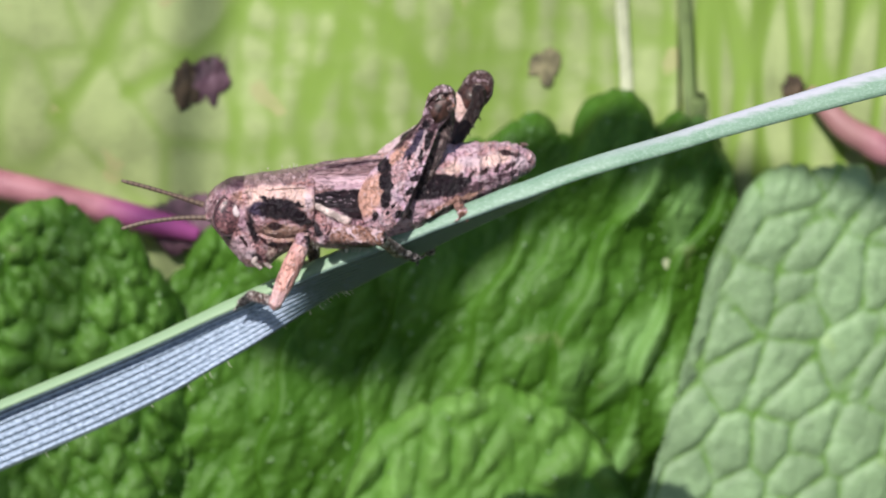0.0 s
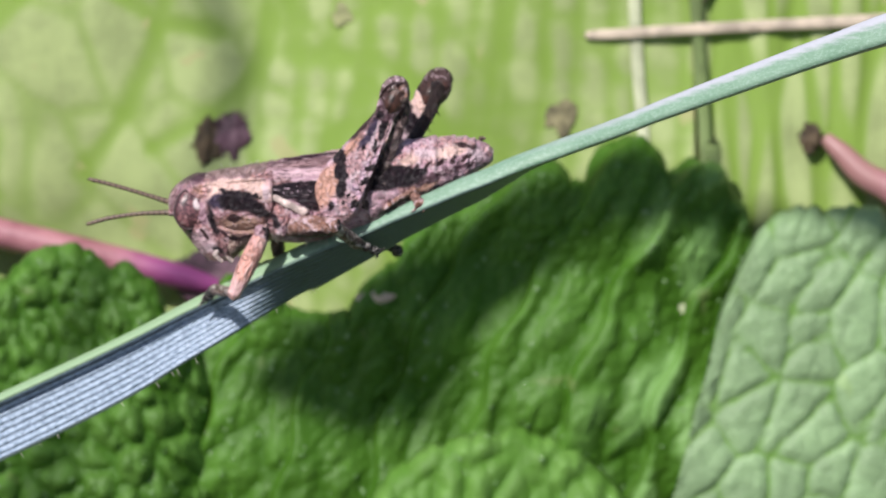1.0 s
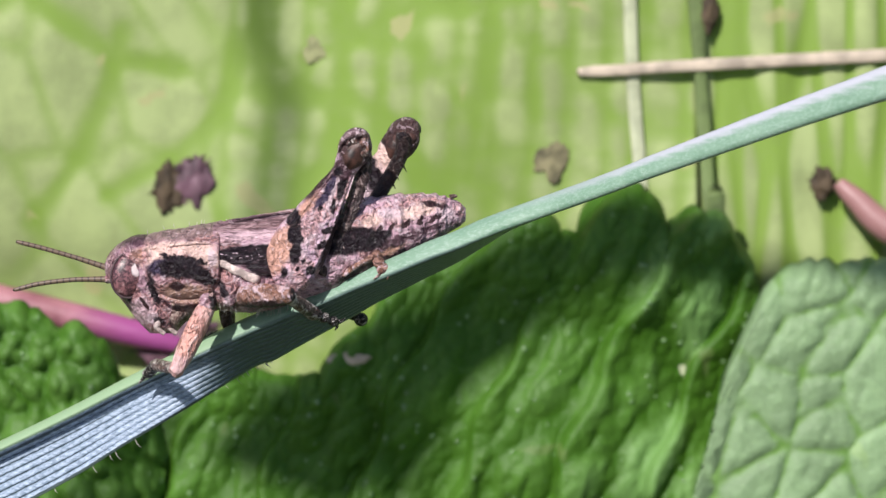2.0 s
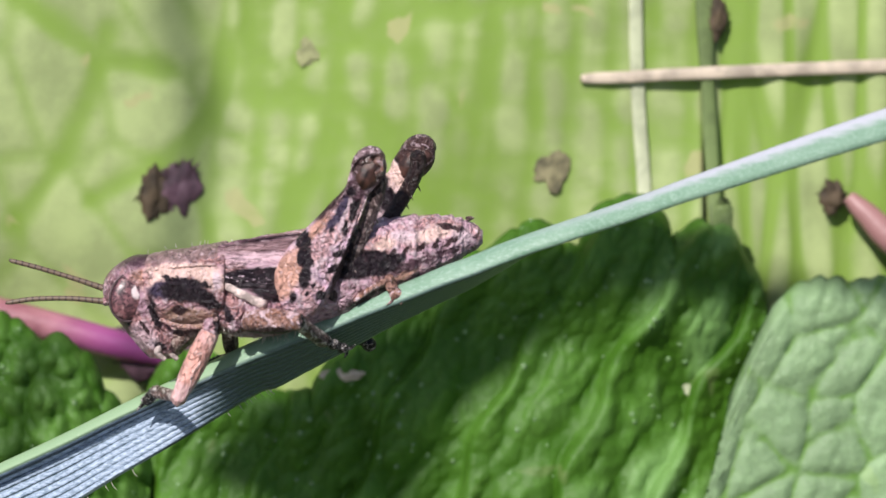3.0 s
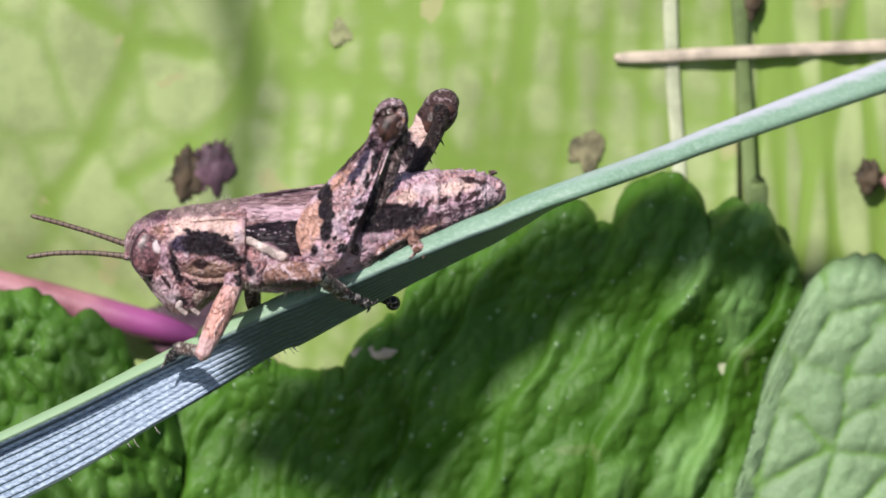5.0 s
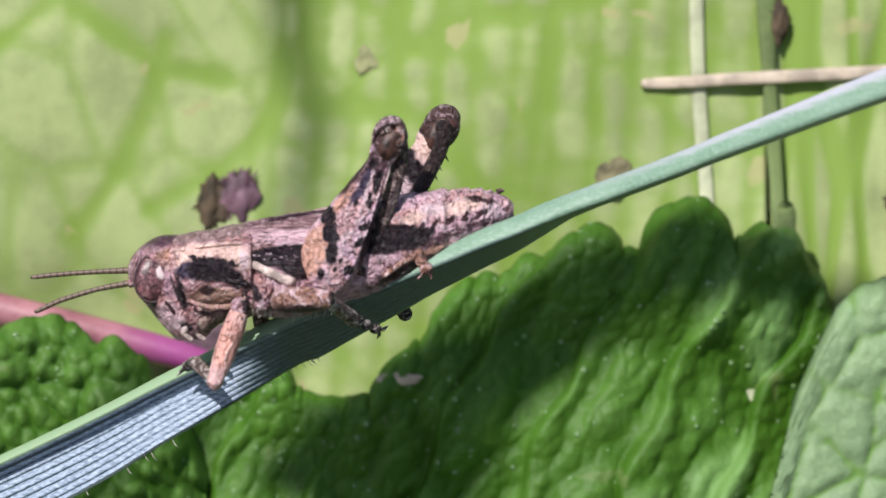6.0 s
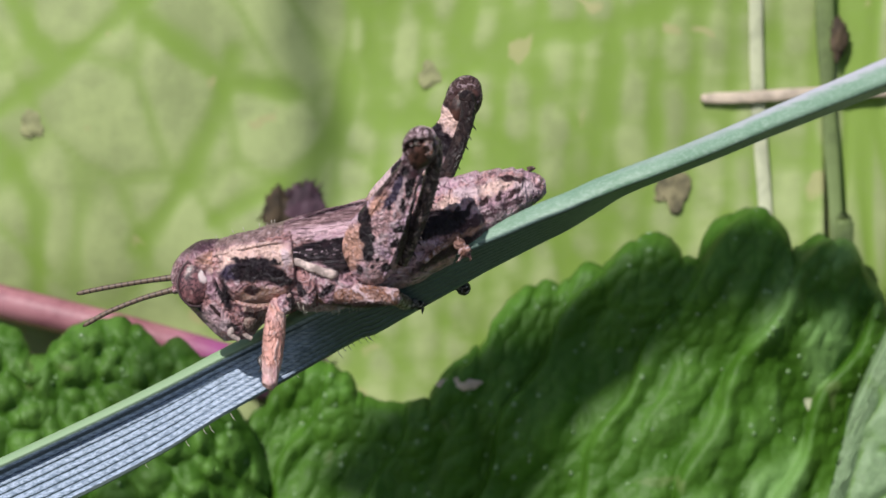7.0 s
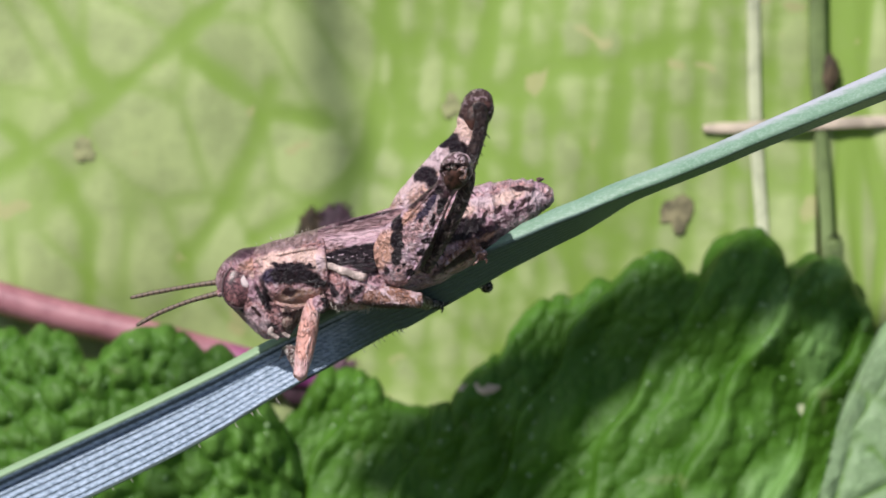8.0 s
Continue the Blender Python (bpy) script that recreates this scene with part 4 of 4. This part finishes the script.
for side in (-1, 1):  # side keels and the rolled lower edge
    bm = tube(bmesh.new(), [(*local(-11.9, 3.15, side * 1.36), 0.07), (*local(-10.5, 3.35, side * 1.60), 0.07), (*local(-9.3, 3.45, side * 1.76), 0.07), (*local(-8.5, 3.42, side * 1.84), 0.07)], 8)
    part("keel", bm, M_PRONOTUM, shield)
    bm = tube(bmesh.new(), [(*local(-11.2, 1.1, side * 1.55), 0.08), (*local(-10.4, 0.80, side * 1.45), 0.11), (*local(-9.4, 0.82, side * 1.5), 0.11), (*local(-8.7, 1.15, side * 1.75), 0.09)], 8)
    part("lower_rim", bm, M_PRONOTUM, shield)
bm = hull([(-9.4, 4.0, 0.9, 1.2), (-8.6, 4.3, 0.45, 1.65), (-7.6, 4.55, 0.3, 1.8), (-6.4, 4.8, 0.35, 1.85), (-5.2, 4.9, 0.7, 1.7), (-4.4, 4.8, 1.2, 1.4)], n=56, steps=9, lump=0.07, origin=(O[0], 0, O[2]))
thorax = part("thorax", bm, M_THORAX, hopper)
for side in (-1, 1):  # plates above the legs
    for x, z, rx, rz in ((-8.0, 1.35, 0.45, 0.8), (-7.1, 1.3, 0.5, 0.75), (-6.2, 1.4, 0.5, 0.8), (-9.0, 0.75, 0.4, 0.45)):
        q = local(x, z, side * 1.55)
        part("side_plate", ball(bmesh.new(), *q, rx, 0.35, rz, 20, 14), M_THORAX, thorax)
for side in (-1, 1):
    bm = tube(bmesh.new(), [(*local(-8.6, 2.72, side * 1.74), 0.15), (*local(-8.2, 2.52, side * 1.84), 0.21), (*local(-7.6, 2.22, side * 1.90), 0.24), (*local(-7.1, 2.0, side * 1.92), 0.27), (*local(-6.78, 1.88, side * 1.9), 0.25), (*local(-6.6, 1.86, side * 1.7), 0.12)], 20, 9, 0.5)
    for v in bm.verts:
        v.co.z += 0.07 * noise.noise(v.co * 3.0) + 0.03 * noise.noise(v.co * 9)
    part("stripe", bm, M_STRIPE, thorax, "white oblique stripe")
for side in (-1, 1):
    bm = hull([(-8.75, 4.3, 2.75, 0.10), (-8.0, 4.55, 2.4, 0.24), (-6.8, 4.75, 1.95, 0.28), (-5.6, 4.9, 2.2, 0.22), (-4.6, 4.95, 3.3, 0.12), (-4.2, 4.8, 3.9, 0.04)], n=48, steps=10, lump=0.09)
    turn = Matrix.Rotation(radians(side * 14), 3, "X")
    bmesh.ops.rotate(bm, cent=(-6.5, 0, 2.4), matrix=turn, verts=bm.verts)
    bmesh.ops.translate(bm, vec=(-O[0], side * 1.86, -O[2]), verts=bm.verts)
    wing = part("tegmen", bm, M_TEGMEN, hopper, "short wing with a black lower half")
    for i in range(6):
        f = i / 5
        bm = tube(bmesh.new(), [(-8.5, side * 0.13, 2.95 + 1.25 * f, 0.03), (-7.0, side * 0.22, 2.62 + 1.95 * f, 0.035), (-5.6, side * 0.17, 2.85 + 1.95 * f, 0.03), (-4.5, side * 0.06, 3.6 + 1.2 * f, 0.02)], 6)
        bmesh.ops.rotate(bm, cent=(-6.5, 0, 2.4), matrix=turn, verts=bm.verts)
        bmesh.ops.translate(bm, vec=(-O[0], side * 1.86, -O[2]), verts=bm.verts)
        part("wing_vein", bm, M_VEIN if i < 3 else M_TEGMEN, wing)

    rng = random.Random(7)
    for i in range(13):
        x = rng.uniform(-8.2, -5.9)
        low = rng.uniform(2.62, 3.12)
        L = rng.uniform(0.03, 0.1)
        bm = tube(bmesh.new(), [(x - L, side * 0.25, low, 0.012), (x, side * 0.26, low + 0.02, rng.uniform(0.02, 0.045)), (x + L, side * 0.25, low + 0.01, 0.012)], 6, 2)
        bmesh.ops.rotate(bm, cent=(-6.5, 0, 2.4), matrix=turn, verts=bm.verts)
        bmesh.ops.translate(bm, vec=(-O[0], side * 1.86, -O[2]), verts=bm.verts)
        part("cross_vein", bm, M_VEIN, wing)

# abdomen: overlapping rings along its axis
ab = spline([(-6.0, 4.85, 0.75, 1.7), (-4.0, 5.1, 1.0, 1.75), (-2.0, 5.42, 1.7, 1.65), (-0.2, 5.6, 2.65, 1.5), (1.2, 5.60, 3.45, 1.15), (1.9, 5.46, 3.95, 0.85), (2.35, 5.25, 4.2, 0.6), (2.62, 4.95, 4.5, 0.25)], 12)
cuts = [0, 9, 18, 27, 35, 43, 50, 56, 61, 66, 74, len(ab) - 1]
for a, b in zip(cuts, cuts[1:]):
    rows = [tuple(r) for r in ab[a:b + 1:2]]
    last = ab[min(b + 2, len(ab) - 1)]
    x, top, bot, half = rows[-1]
    flare = 1.0 if b < 60 else 0.25
    rows = [(r[0], r[1] + 0.13 * flare * i / len(rows), r[2] - 0.09 * flare * i / len(rows), r[3] * (1 + 0.09 * flare * i / len(rows))) for i, r in enumerate(rows)]
    rows.append((float(last[0]), (top + last[1]) / 2 - 0.06, (bot + last[2]) / 2 + 0.06, (half + last[3]) / 2 * 0.95))
    part("abdomen_ring", hull(rows, n=48, steps=4, lump=0.08, origin=(O[0], 0, O[2])), M_ABDOMEN, hopper)
for side in (-1, 1):
    bm = tube(bmesh.new(), [(0, 0, 0, 0.12), (0.2, 0, 0.06, 0.09), (0.34, 0, 0.04, 0.02)], 8)
    part("cercus", bm, M_LIMB_DARK, hopper, m=P(*local(1.9, 5.5, side * 0.35)))


def body_hairs():
    """Short pale bristles along the belly and the back."""
    bm = bmesh.new()
    rng = random.Random(21)
    for _ in range(70):
        x = rng.uniform(-8.6, -5.0)
        y = rng.uniform(-1.4, 0.2)
        z = 0.42 + 0.1 * abs(x + 6.8) + 0.25 * (y + 0.6) ** 2
        L = rng.uniform(0.15, 0.4)
        tube(bm, [(*local(x, z + 0.1, y), 0.02), (*local(x + rng.uniform(-0.1, 0.1), z - L, y - 0.1), 0.006)], 4, 1)
    for _ in range(26):
        x = rng.uniform(-12, 0.5)
        z = 4.0 + 0.115 * (x + 12) + rng.uniform(-0.15, 0.1)
        L = rng.uniform(0.04, 0.14)
        y = rng.uniform(-0.7, 0.3)
        tube(bm, [(*local(x, z - 0.1, y), 0.02), (*local(x + rng.uniform(-0.15, 0.05), z + L, y), 0.006)], 4, 1)
    return tagged(part("bristles", bm, M_HAIR, thorax, "short pale bristles"), kind="stuff")


body_hairs()


def antenna(y):
    bm = tube(bmesh.new(), [(0, 0, 0, 0.15), (-0.25, 0, 0.02, 0.135), (-1.5, 0, 0.10, 0.11), (-3.0, 0, 0.10 + 0.12 * y, 0.11), (-4.0, 0, 0.02 + 0.3 * y, 0.1), (-4.25, 0, 0.34 * y, 0.05)], 10, 8)
    return part("antenna", bm, M_ANTENNA, head, "ringed brown feeler")


feelers = [antenna(-0.45), antenna(0.45)]


def hind_leg(far, length):
    """A thick jumping leg: x runs from the hip to the knee, z to its upper edge."""
    k = length / 7.0
    out = 1 if far else -1
    rows = [(-0.75, 0.3, -0.3, 0.25), (-0.4, 0.85, -0.7, 0.5), (0.4, 1.50, -0.95, 0.66), (1.5, 1.58, -0.98, 0.66), (2.8, 1.28, -0.76, 0.55), (4.2, 0.90, -0.50, 0.42), (5.2, 0.64, -0.38, 0.33), (5.7, 0.74, -0.46, 0.38), (6.3, 0.80, -0.62, 0.44), (6.8, 0.74, -0.52, 0.40), (7.15, 0.52, -0.26, 0.28), (7.34, 0.26, -0.02, 0.12)]
    stout, cap = (1.3, 1.12) if far else (1.0, 1.0)
    bm = hull([(x * k, a * (stout if x < 5 else cap), b * (stout if x < 5 else cap), w) for x, a, b, w in rows], n=48, steps=9, lump=0.05, power=2.2)
    for v in bm.verts:  # herringbone ridges on the flat sides
        x = v.co.x / k
        if 0.2 < x < 5.2 and abs(v.co.z) < 0.75:
            v.co.y *= 1 + 0.07 * math.sin(2 * math.pi * (x * 2.3 + abs(v.co.z) * 1.7))
    femur = part("hind_femur", bm, M_FEMUR_FAR if far else M_FEMUR, hopper, "pale thigh with black bands" if far else "thick mottled thigh with black marks")
    for z0, z1, r in ((1.05, 0.48, 0.07), (-0.72, -0.28, 0.07), (0.25, 0.12, 0.04)):
        bm = tube(bmesh.new(), [(0.1 * k, out * 0.5, z0, r), (2.5 * k, out * 0.46, z0 * 0.88, r), (5.2 * k, out * 0.26, z1, r * 0.8)], 7)
        part("keel", bm, M_FEMUR_FAR if far else M_FEMUR, femur)
    # the knee: a dark lens between the two lobes of the thigh's end
    bm = ball(bmesh.new(), 0, 0, 0, 0.98 * cap, 0.52, 0.58 * cap, 36, 24)
    for v in bm.verts:
        v.co *= 1 + 0.13 * noise.noise(v.co * 1.7 + Vector((3, 0, 0))) + 0.05 * noise.noise(v.co * 5)
        v.co.z *= 1 + 0.2 * v.co.x
        v.co.x += 6.2 * k
        v.co.z += 0.06
    part("knee", bm, M_KNEE, femur, "glossy chestnut knee")
    arc = [(6.32 * k + 0.86 * cap * math.cos(radians(a)), out * 0.22, 0.08 + 0.70 * cap * math.sin(radians(a)), w) for a, w in ((-30, 0.06), (-12, 0.16), (12, 0.24), (38, 0.25), (62, 0.2), (88, 0.12), (115, 0.05))]
    part("kneecap", tube(bmesh.new(), arc, 12, 5, 1.8), M_SHIN if far else M_KNEECAP, femur, "pale ridge over the knee")
    arc = [(6.6 * k + 0.30 * math.cos(radians(a)), out * 0.50, -0.16 + 0.24 * math.sin(radians(a)), 0.075) for a in np.linspace(-100, 60, 7)]
    part("knee_fold", tube(bmesh.new(), arc, 8, 3), M_LIMB_MID, femur)
    bm = bmesh.new()
    for x, z, r in ((6.75, 0.28, 0.2), (6.9, -0.1, 0.22), (6.5, -0.34, 0.2), (6.55, 0.5, 0.13)):
        ball(bm, x * k, out * 0.36, z * cap, r * 1.15, 0.2, r, 12, 8)
    part("knee_bulge", bm, M_SPECKLED, femur, "small dark bulges beside the knee")
    bm = bmesh.new()
    ball(bm, 0, 0, 0, 0.36, 0.36, 0.36, 14, 10)
    tube(bm, [(0, 0, 0, 0.34), (-0.5, 0, -0.36, 0.34), (-1.6, 0, -0.66, 0.34), (-3.2, 0, -0.92, 0.34), (-4.9, 0, -1.05, 0.34), (-5.8, 0, -1.1, 0.32)], 12)
    for i in range(10):
        x = -0.9 - 0.46 * i
        tube(bm, [(x, (-1) ** i * 0.12, -0.78 - 0.07 * i, 0.06), (x - 0.12, (-1) ** i * 0.2, -1.08 - 0.06 * i, 0.012)], 5, 1)
    part("hind_tibia", bm, M_TIBIA if far else M_SHIN, femur, "dark spiny shin folded under the thigh", m=P(6.5 * k, -0.5 * out, -0.05 if far else -0.2, 0, 4 if far else 2.5))
    return femur


def hind_foot(x, z, y):
    """The foot of a folded hind leg: three pads and two hooked claws hanging beside the abdomen."""
    bm = bmesh.new()
    for px, pz, r in ((0, 0.45, 0.22), (0.1, 0.12, 0.27), (0.3, -0.2, 0.3)):
        ball(bm, px, 0, pz, r, r * 0.8, r, 14, 10)
    for q in (-1, 1):
        tube(bm, [(0.3, 0.1 * q, -0.25, 0.09), (0.3 + 0.22 * q, -0.15, -0.5, 0.06), (0.18 + 0.3 * q, -0.2, -0.66, 0.015)], 7, 3)
    tube(bm, [(-1.5, 0.1, -0.5, 0.1), (-0.7, 0.05, 0.1, 0.14), (0, 0, 0.45, 0.16)], 9, 4)
    return part("hind_foot", bm, M_LIMB_MID, hopper, "small brown clawed foot", m=P(*local(x, z, y)))


hind_foot(-1.4, 2.45, -1.6)
near_hind, far_hind = hind_leg(False, 6.95), hind_leg(True, 7.95)


def limb(name, hip, knee, ankle, toe, material, r=0.42, pad=False, near=False):
    """A walking leg from its hip, with a shin and a foot; knee, ankle and toe are counted from the hip."""
    K, A, T = Vector(knee), Vector(ankle), Vector(toe)
    h = Vector((0, 0, 0))
    bm = tube(bmesh.new(), [(*(h - K * 0.12), r * 0.5), (0, 0, 0, r * 0.85), (*(K * 0.3), r * 1.05), (*(K * 0.7), r), (*(K * 0.93), r * 0.78), (*(K * 1.05), r * 0.7), (*(K * 1.11), r * 0.3)], 18, 7)
    for v in bm.verts:
        v.co *= 1 + 0.03 * noise.noise(v.co * 4)
    ob = part(name + "_femur", bm, material, hopper)
    bm = tube(bmesh.new(), [(*K, r * 0.6), (*K.lerp(A, 0.15), r * 0.6), (*K.lerp(A, 0.6), r * (0.62 if near else 0.48)), (*A, r * (0.66 if near else 0.52))], 10, 4)
    d = (A - K).normalized()
    for i in range(5):
        p = K.lerp(A, 0.35 + 0.13 * i)
        tube(bm, [(*p, 0.05), (*(p + Vector((0.12 * (-1) ** i, -0.18, -0.14)) + d * 0.1), 0.01)], 5, 1)
    part(name + "_tibia", bm, M_SPECKLED if near else M_LIMB_DARK, ob)
    bm = bmesh.new()
    for f, w in ((0.1, 0.33), (0.5, 0.29), (0.9, 0.27)) if near else ((0.1, 0.23), (0.45, 0.22), (0.8, 0.2)):
        ball(bm, *A.lerp(T, f), w, w, w * 0.85, 12, 8)
    if pad:
        ball(bm, *T, 0.33, 0.3, 0.33, 16, 12)
    else:
        ball(bm, *T, 0.16, 0.16, 0.14, 12, 8)
        g = (T - A).normalized()
        for q in (-1, 1):
            side = Vector((0.1 * q, -0.12, 0.12 * q))
            tube(bm, [(*T, 0.1), (*(T + g * 0.24 + side), 0.08), (*(T + g * 0.3 + side * 2.4), 0.015)], 6, 3)
    part(name + "_foot", bm, M_CLAW, ob, "black clawed foot")
    ob.matrix_basis = P(*local(*hip))
    return ob


HIPS = {"near_fore": (-9.0, 0.65, -1.4), "far_fore": (-8.4, 0.7, 1.2), "near_mid": (-7.6, 1.05, -1.2), "far_mid": (-6.8, 1.2, 1.3)}
FORE_KNEE, FORE_TOE = (-1.3, -0.8, -2.85), (-2.95, 1.9, -3.2)
near_fore = limb("fore", HIPS["near_fore"], FORE_KNEE, (-2.45, 1.2, -2.75), FORE_TOE, M_LIMB, 0.45, near=True)
far_fore = limb("fore", HIPS["far_fore"], (0.1, 0.4, -1.25), (-0.4, 0.9, -1.45), (-0.95, 1.0, -1.65), M_LIMB_DARK, 0.34)
MID_KNEE, MID_TOE = (2.3, -2.0, 0.05), (4.3, 0.7, -1.2)
near_mid = limb("mid", HIPS["near_mid"], MID_KNEE, (3.35, 0.0, -0.8), MID_TOE, M_LIMB_MID, 0.52, near=True)
far_mid = limb("mid", HIPS["far_mid"], (2.6, 0.8, 0.2), (3.9, 2.2, -1.1), (4.5, 2.6, -1.33), M_LIMB_DARK, 0.34, pad=True)


def motions():
    def at(x, z, y, rx=0, ry=0, rz=0):
        return P(*local(x, z, y), rx, ry, rz)

    # the unseen shading grass turns to and fro about its root
    shade_x = [(0.0, -15.6), (0.5, -15.1), (1.0, -15.0), (1.5, -12.8), (2.0, -9.9), (2.2, -11.0), (3.3, -14.3), (4.0, -9.2), (5.3, -13.6), (6.0, -11.1), (6.3, -15.5), (6.5, -16.4), (7.0, -14.2), (8.0, -14.5)]
    tall = (sway_low - sway_root).z + 10
    walk(swayer, [(t, STAGE @ P(*sway_root) @ P(0, 0, 0, 0, math.degrees(math.atan((x + 12.8) / tall)))) for t, x in shade_x])
    # the body rests, then steps down the blade and turns head down
    body = [(0.0, P(-3.0, 1.60, 1.5)), (5.5, P(-3.05, 1.60, 1.47)), (6.0, P(-3.44, 1.30, 0.97, 1.2, -1.2)), (6.3, P(-3.84, 1.20, 0.76, 2.5, -3.9)), (6.5, P(-3.46, 1.25, 0.64, 4.1, -4.6)), (7.0, P(-4.03, 1.25, 0.51, 3.9, -6.4)), (7.5, P(-4.23, 1.25, 0.46, 5.1, -5.9)), (8.0, P(-4.40, 1.25, 0.33, 5.6, -7.2))]
    walk(hopper, [(t, STAGE @ P(-0.08, 0, 0.04) @ m) for t, m in body])
    # the head reaches forward a little
    walk(head, [(0.0, P(0, 0, 0)), (5.6, P(0, 0, 0)), (6.3, P(-0.18, 0, 0.1)), (8.0, P(-0.22, 0, 0.02))])

    # the near thigh swings out to its side
    def thigh(rise, yaw, x=-5.16, y=-1.85):
        d = Vector((math.cos(radians(rise)) * math.cos(radians(yaw)), math.cos(radians(rise)) * math.sin(radians(yaw)), math.sin(radians(rise))))
        flat = (Vector((0, 1, 0)) - d * d.y).normalized()
        turn = Matrix((d, flat, d.cross(flat))).transposed().to_4x4()
        return at(x, 1.94, y) @ turn

    walk(near_hind, [(0.0, thigh(62, -8)), (5.6, thigh(62, -8)), (6.0, thigh(64, -8)), (6.3, thigh(65, -10)), (6.5, thigh(62, -33)), (7.0, thigh(47.5, -47)), (7.5, thigh(41.5, -48)), (8.0, thigh(41, -42))])
    # the far thigh is drawn up a little
    def far(rise, yaw, up=0.0):
        return at(-4.6 + 0.5 * up, 2.4 + 0.86 * up, 1.85) @ P(0, 0, 0, 0, 0, yaw) @ P(0, 0, 0, 0, -rise, 0)

    walk(far_hind, [(0.0, far(51.5, -14)), (5.5, far(52, -12)), (6.0, far(54, -8)), (6.3, far(57.5, -6, 0.29)), (6.5, far(58, -5, 0.22)), (7.0, far(57.5, -5, 0.43)), (7.5, far(57, -5, 0.33)), (8.0, far(59, -5, 0.7))])

    def steps(leg, hip, knee, toe, rows):
        """Rows: seconds, shift of the hip along the body, where the knee points, where the toe lies from the knee."""
        x, z, y = HIPS[hip]
        knee, toe = Vector(knee), Vector(toe)
        thighs, shins = [], []
        for t, shift, k, reach in rows:
            turn = knee.rotation_difference(Vector(k) if k else knee)
            thighs.append((t, at(x + shift, z, y) @ turn.to_matrix().to_4x4()))
            swing = (toe - knee).rotation_difference(turn.inverted() @ Vector(reach)) if reach else Euler((0, 0, 0)).to_quaternion()
            shins.append((t, P(*knee) @ swing.to_matrix().to_4x4() @ P(*-knee)))
        walk(leg, thighs)
        for piece in leg.children:
            walk(piece, shins)

    # the near fore leg straightens as the body comes down over it
    steps(near_fore, "near_fore", FORE_KNEE, FORE_TOE, [
        (0.0, 0, None, None), (4.2, 0, None, None), (5.5, 0.1, (-1.15, -0.8, -2.9), (-1.8, 2.7, -0.25)), (6.0, 0, (-1.0, -0.8, -2.95), (-1.5, 2.7, 0.55)), (6.3, -0.2, (-0.65, -0.8, -3.0), (-1.4, 2.6, 0.9)),
        (6.5, -0.1, (-0.9, -0.8, -3.0), (-0.7, 3.0, 0.1)), (7.0, -0.4, (-0.5, -0.8, -3.0), (-0.5, 3.0, 0.75)), (7.5, -0.4, (-0.85, -0.8, -3.0), (-0.9, 3.0, 0.45)), (8.0, -0.4, (-0.8, -0.8, -3.0), (-0.85, 2.8, 1.05))])
    hip = at(*HIPS["far_fore"])
    walk(far_fore, [(0.0, hip), (8.0, hip)])

    # the near middle leg lets go, lifts and takes hold further down; its shin swings at the knee
    steps(near_mid, "near_mid", MID_KNEE, MID_TOE, [
        (0.0, 0, None, None), (5.9, 0, None, None), (6.15, 0.1, (2.7, -1.9, -0.4), (1.9, 2.6, -1.7)), (6.3, 0.15, (2.9, -1.3, -0.86), (1.35, 2.3, -2.1)),
        (6.5, 0.3, (3.6, -0.7, -0.5), (0.8, 2.9, -0.5)), (8.0, 0.3, (3.6, -0.7, -0.75), (0.8, 2.9, -0.3))])
    # the far middle foot keeps its hold on the blade while the body shifts
    hold = [(0.0, 0, 0, 0), (5.6, 0, 0, 0), (6.0, 0.05, 0.28, 0.5), (6.3, 0.68, 0.35, 0.75), (6.5, 0.63, 0.3, 0.85), (7.0, 0.75, 0.3, 0.85), (7.5, 0.98, 0.3, 0.78), (8.0, 1.12, 0.3, 0.88)]
    x, z, y = HIPS["far_mid"]
    walk(far_mid, [(t, at(x + a, z + c, y + b)) for t, a, b, c in hold])
    sway = [(0.0, 14, -6), (1.5, 14, -6), (2.1, 14, -4), (3.3, 14, 1), (5.5, 14, 1), (5.9, -4, -12), (6.5, -7, -17), (7.0, -6, -14), (8.0, -6, -13)]
    walk(feelers[0], [(t, at(-13.7, 1.8, -0.45, 0, b, 0)) for t, a, b in sway])
    walk(feelers[1], [(t, at(-13.85, 2.35, 0.45, 0, a, 0)) for t, a, b in sway])


motions()
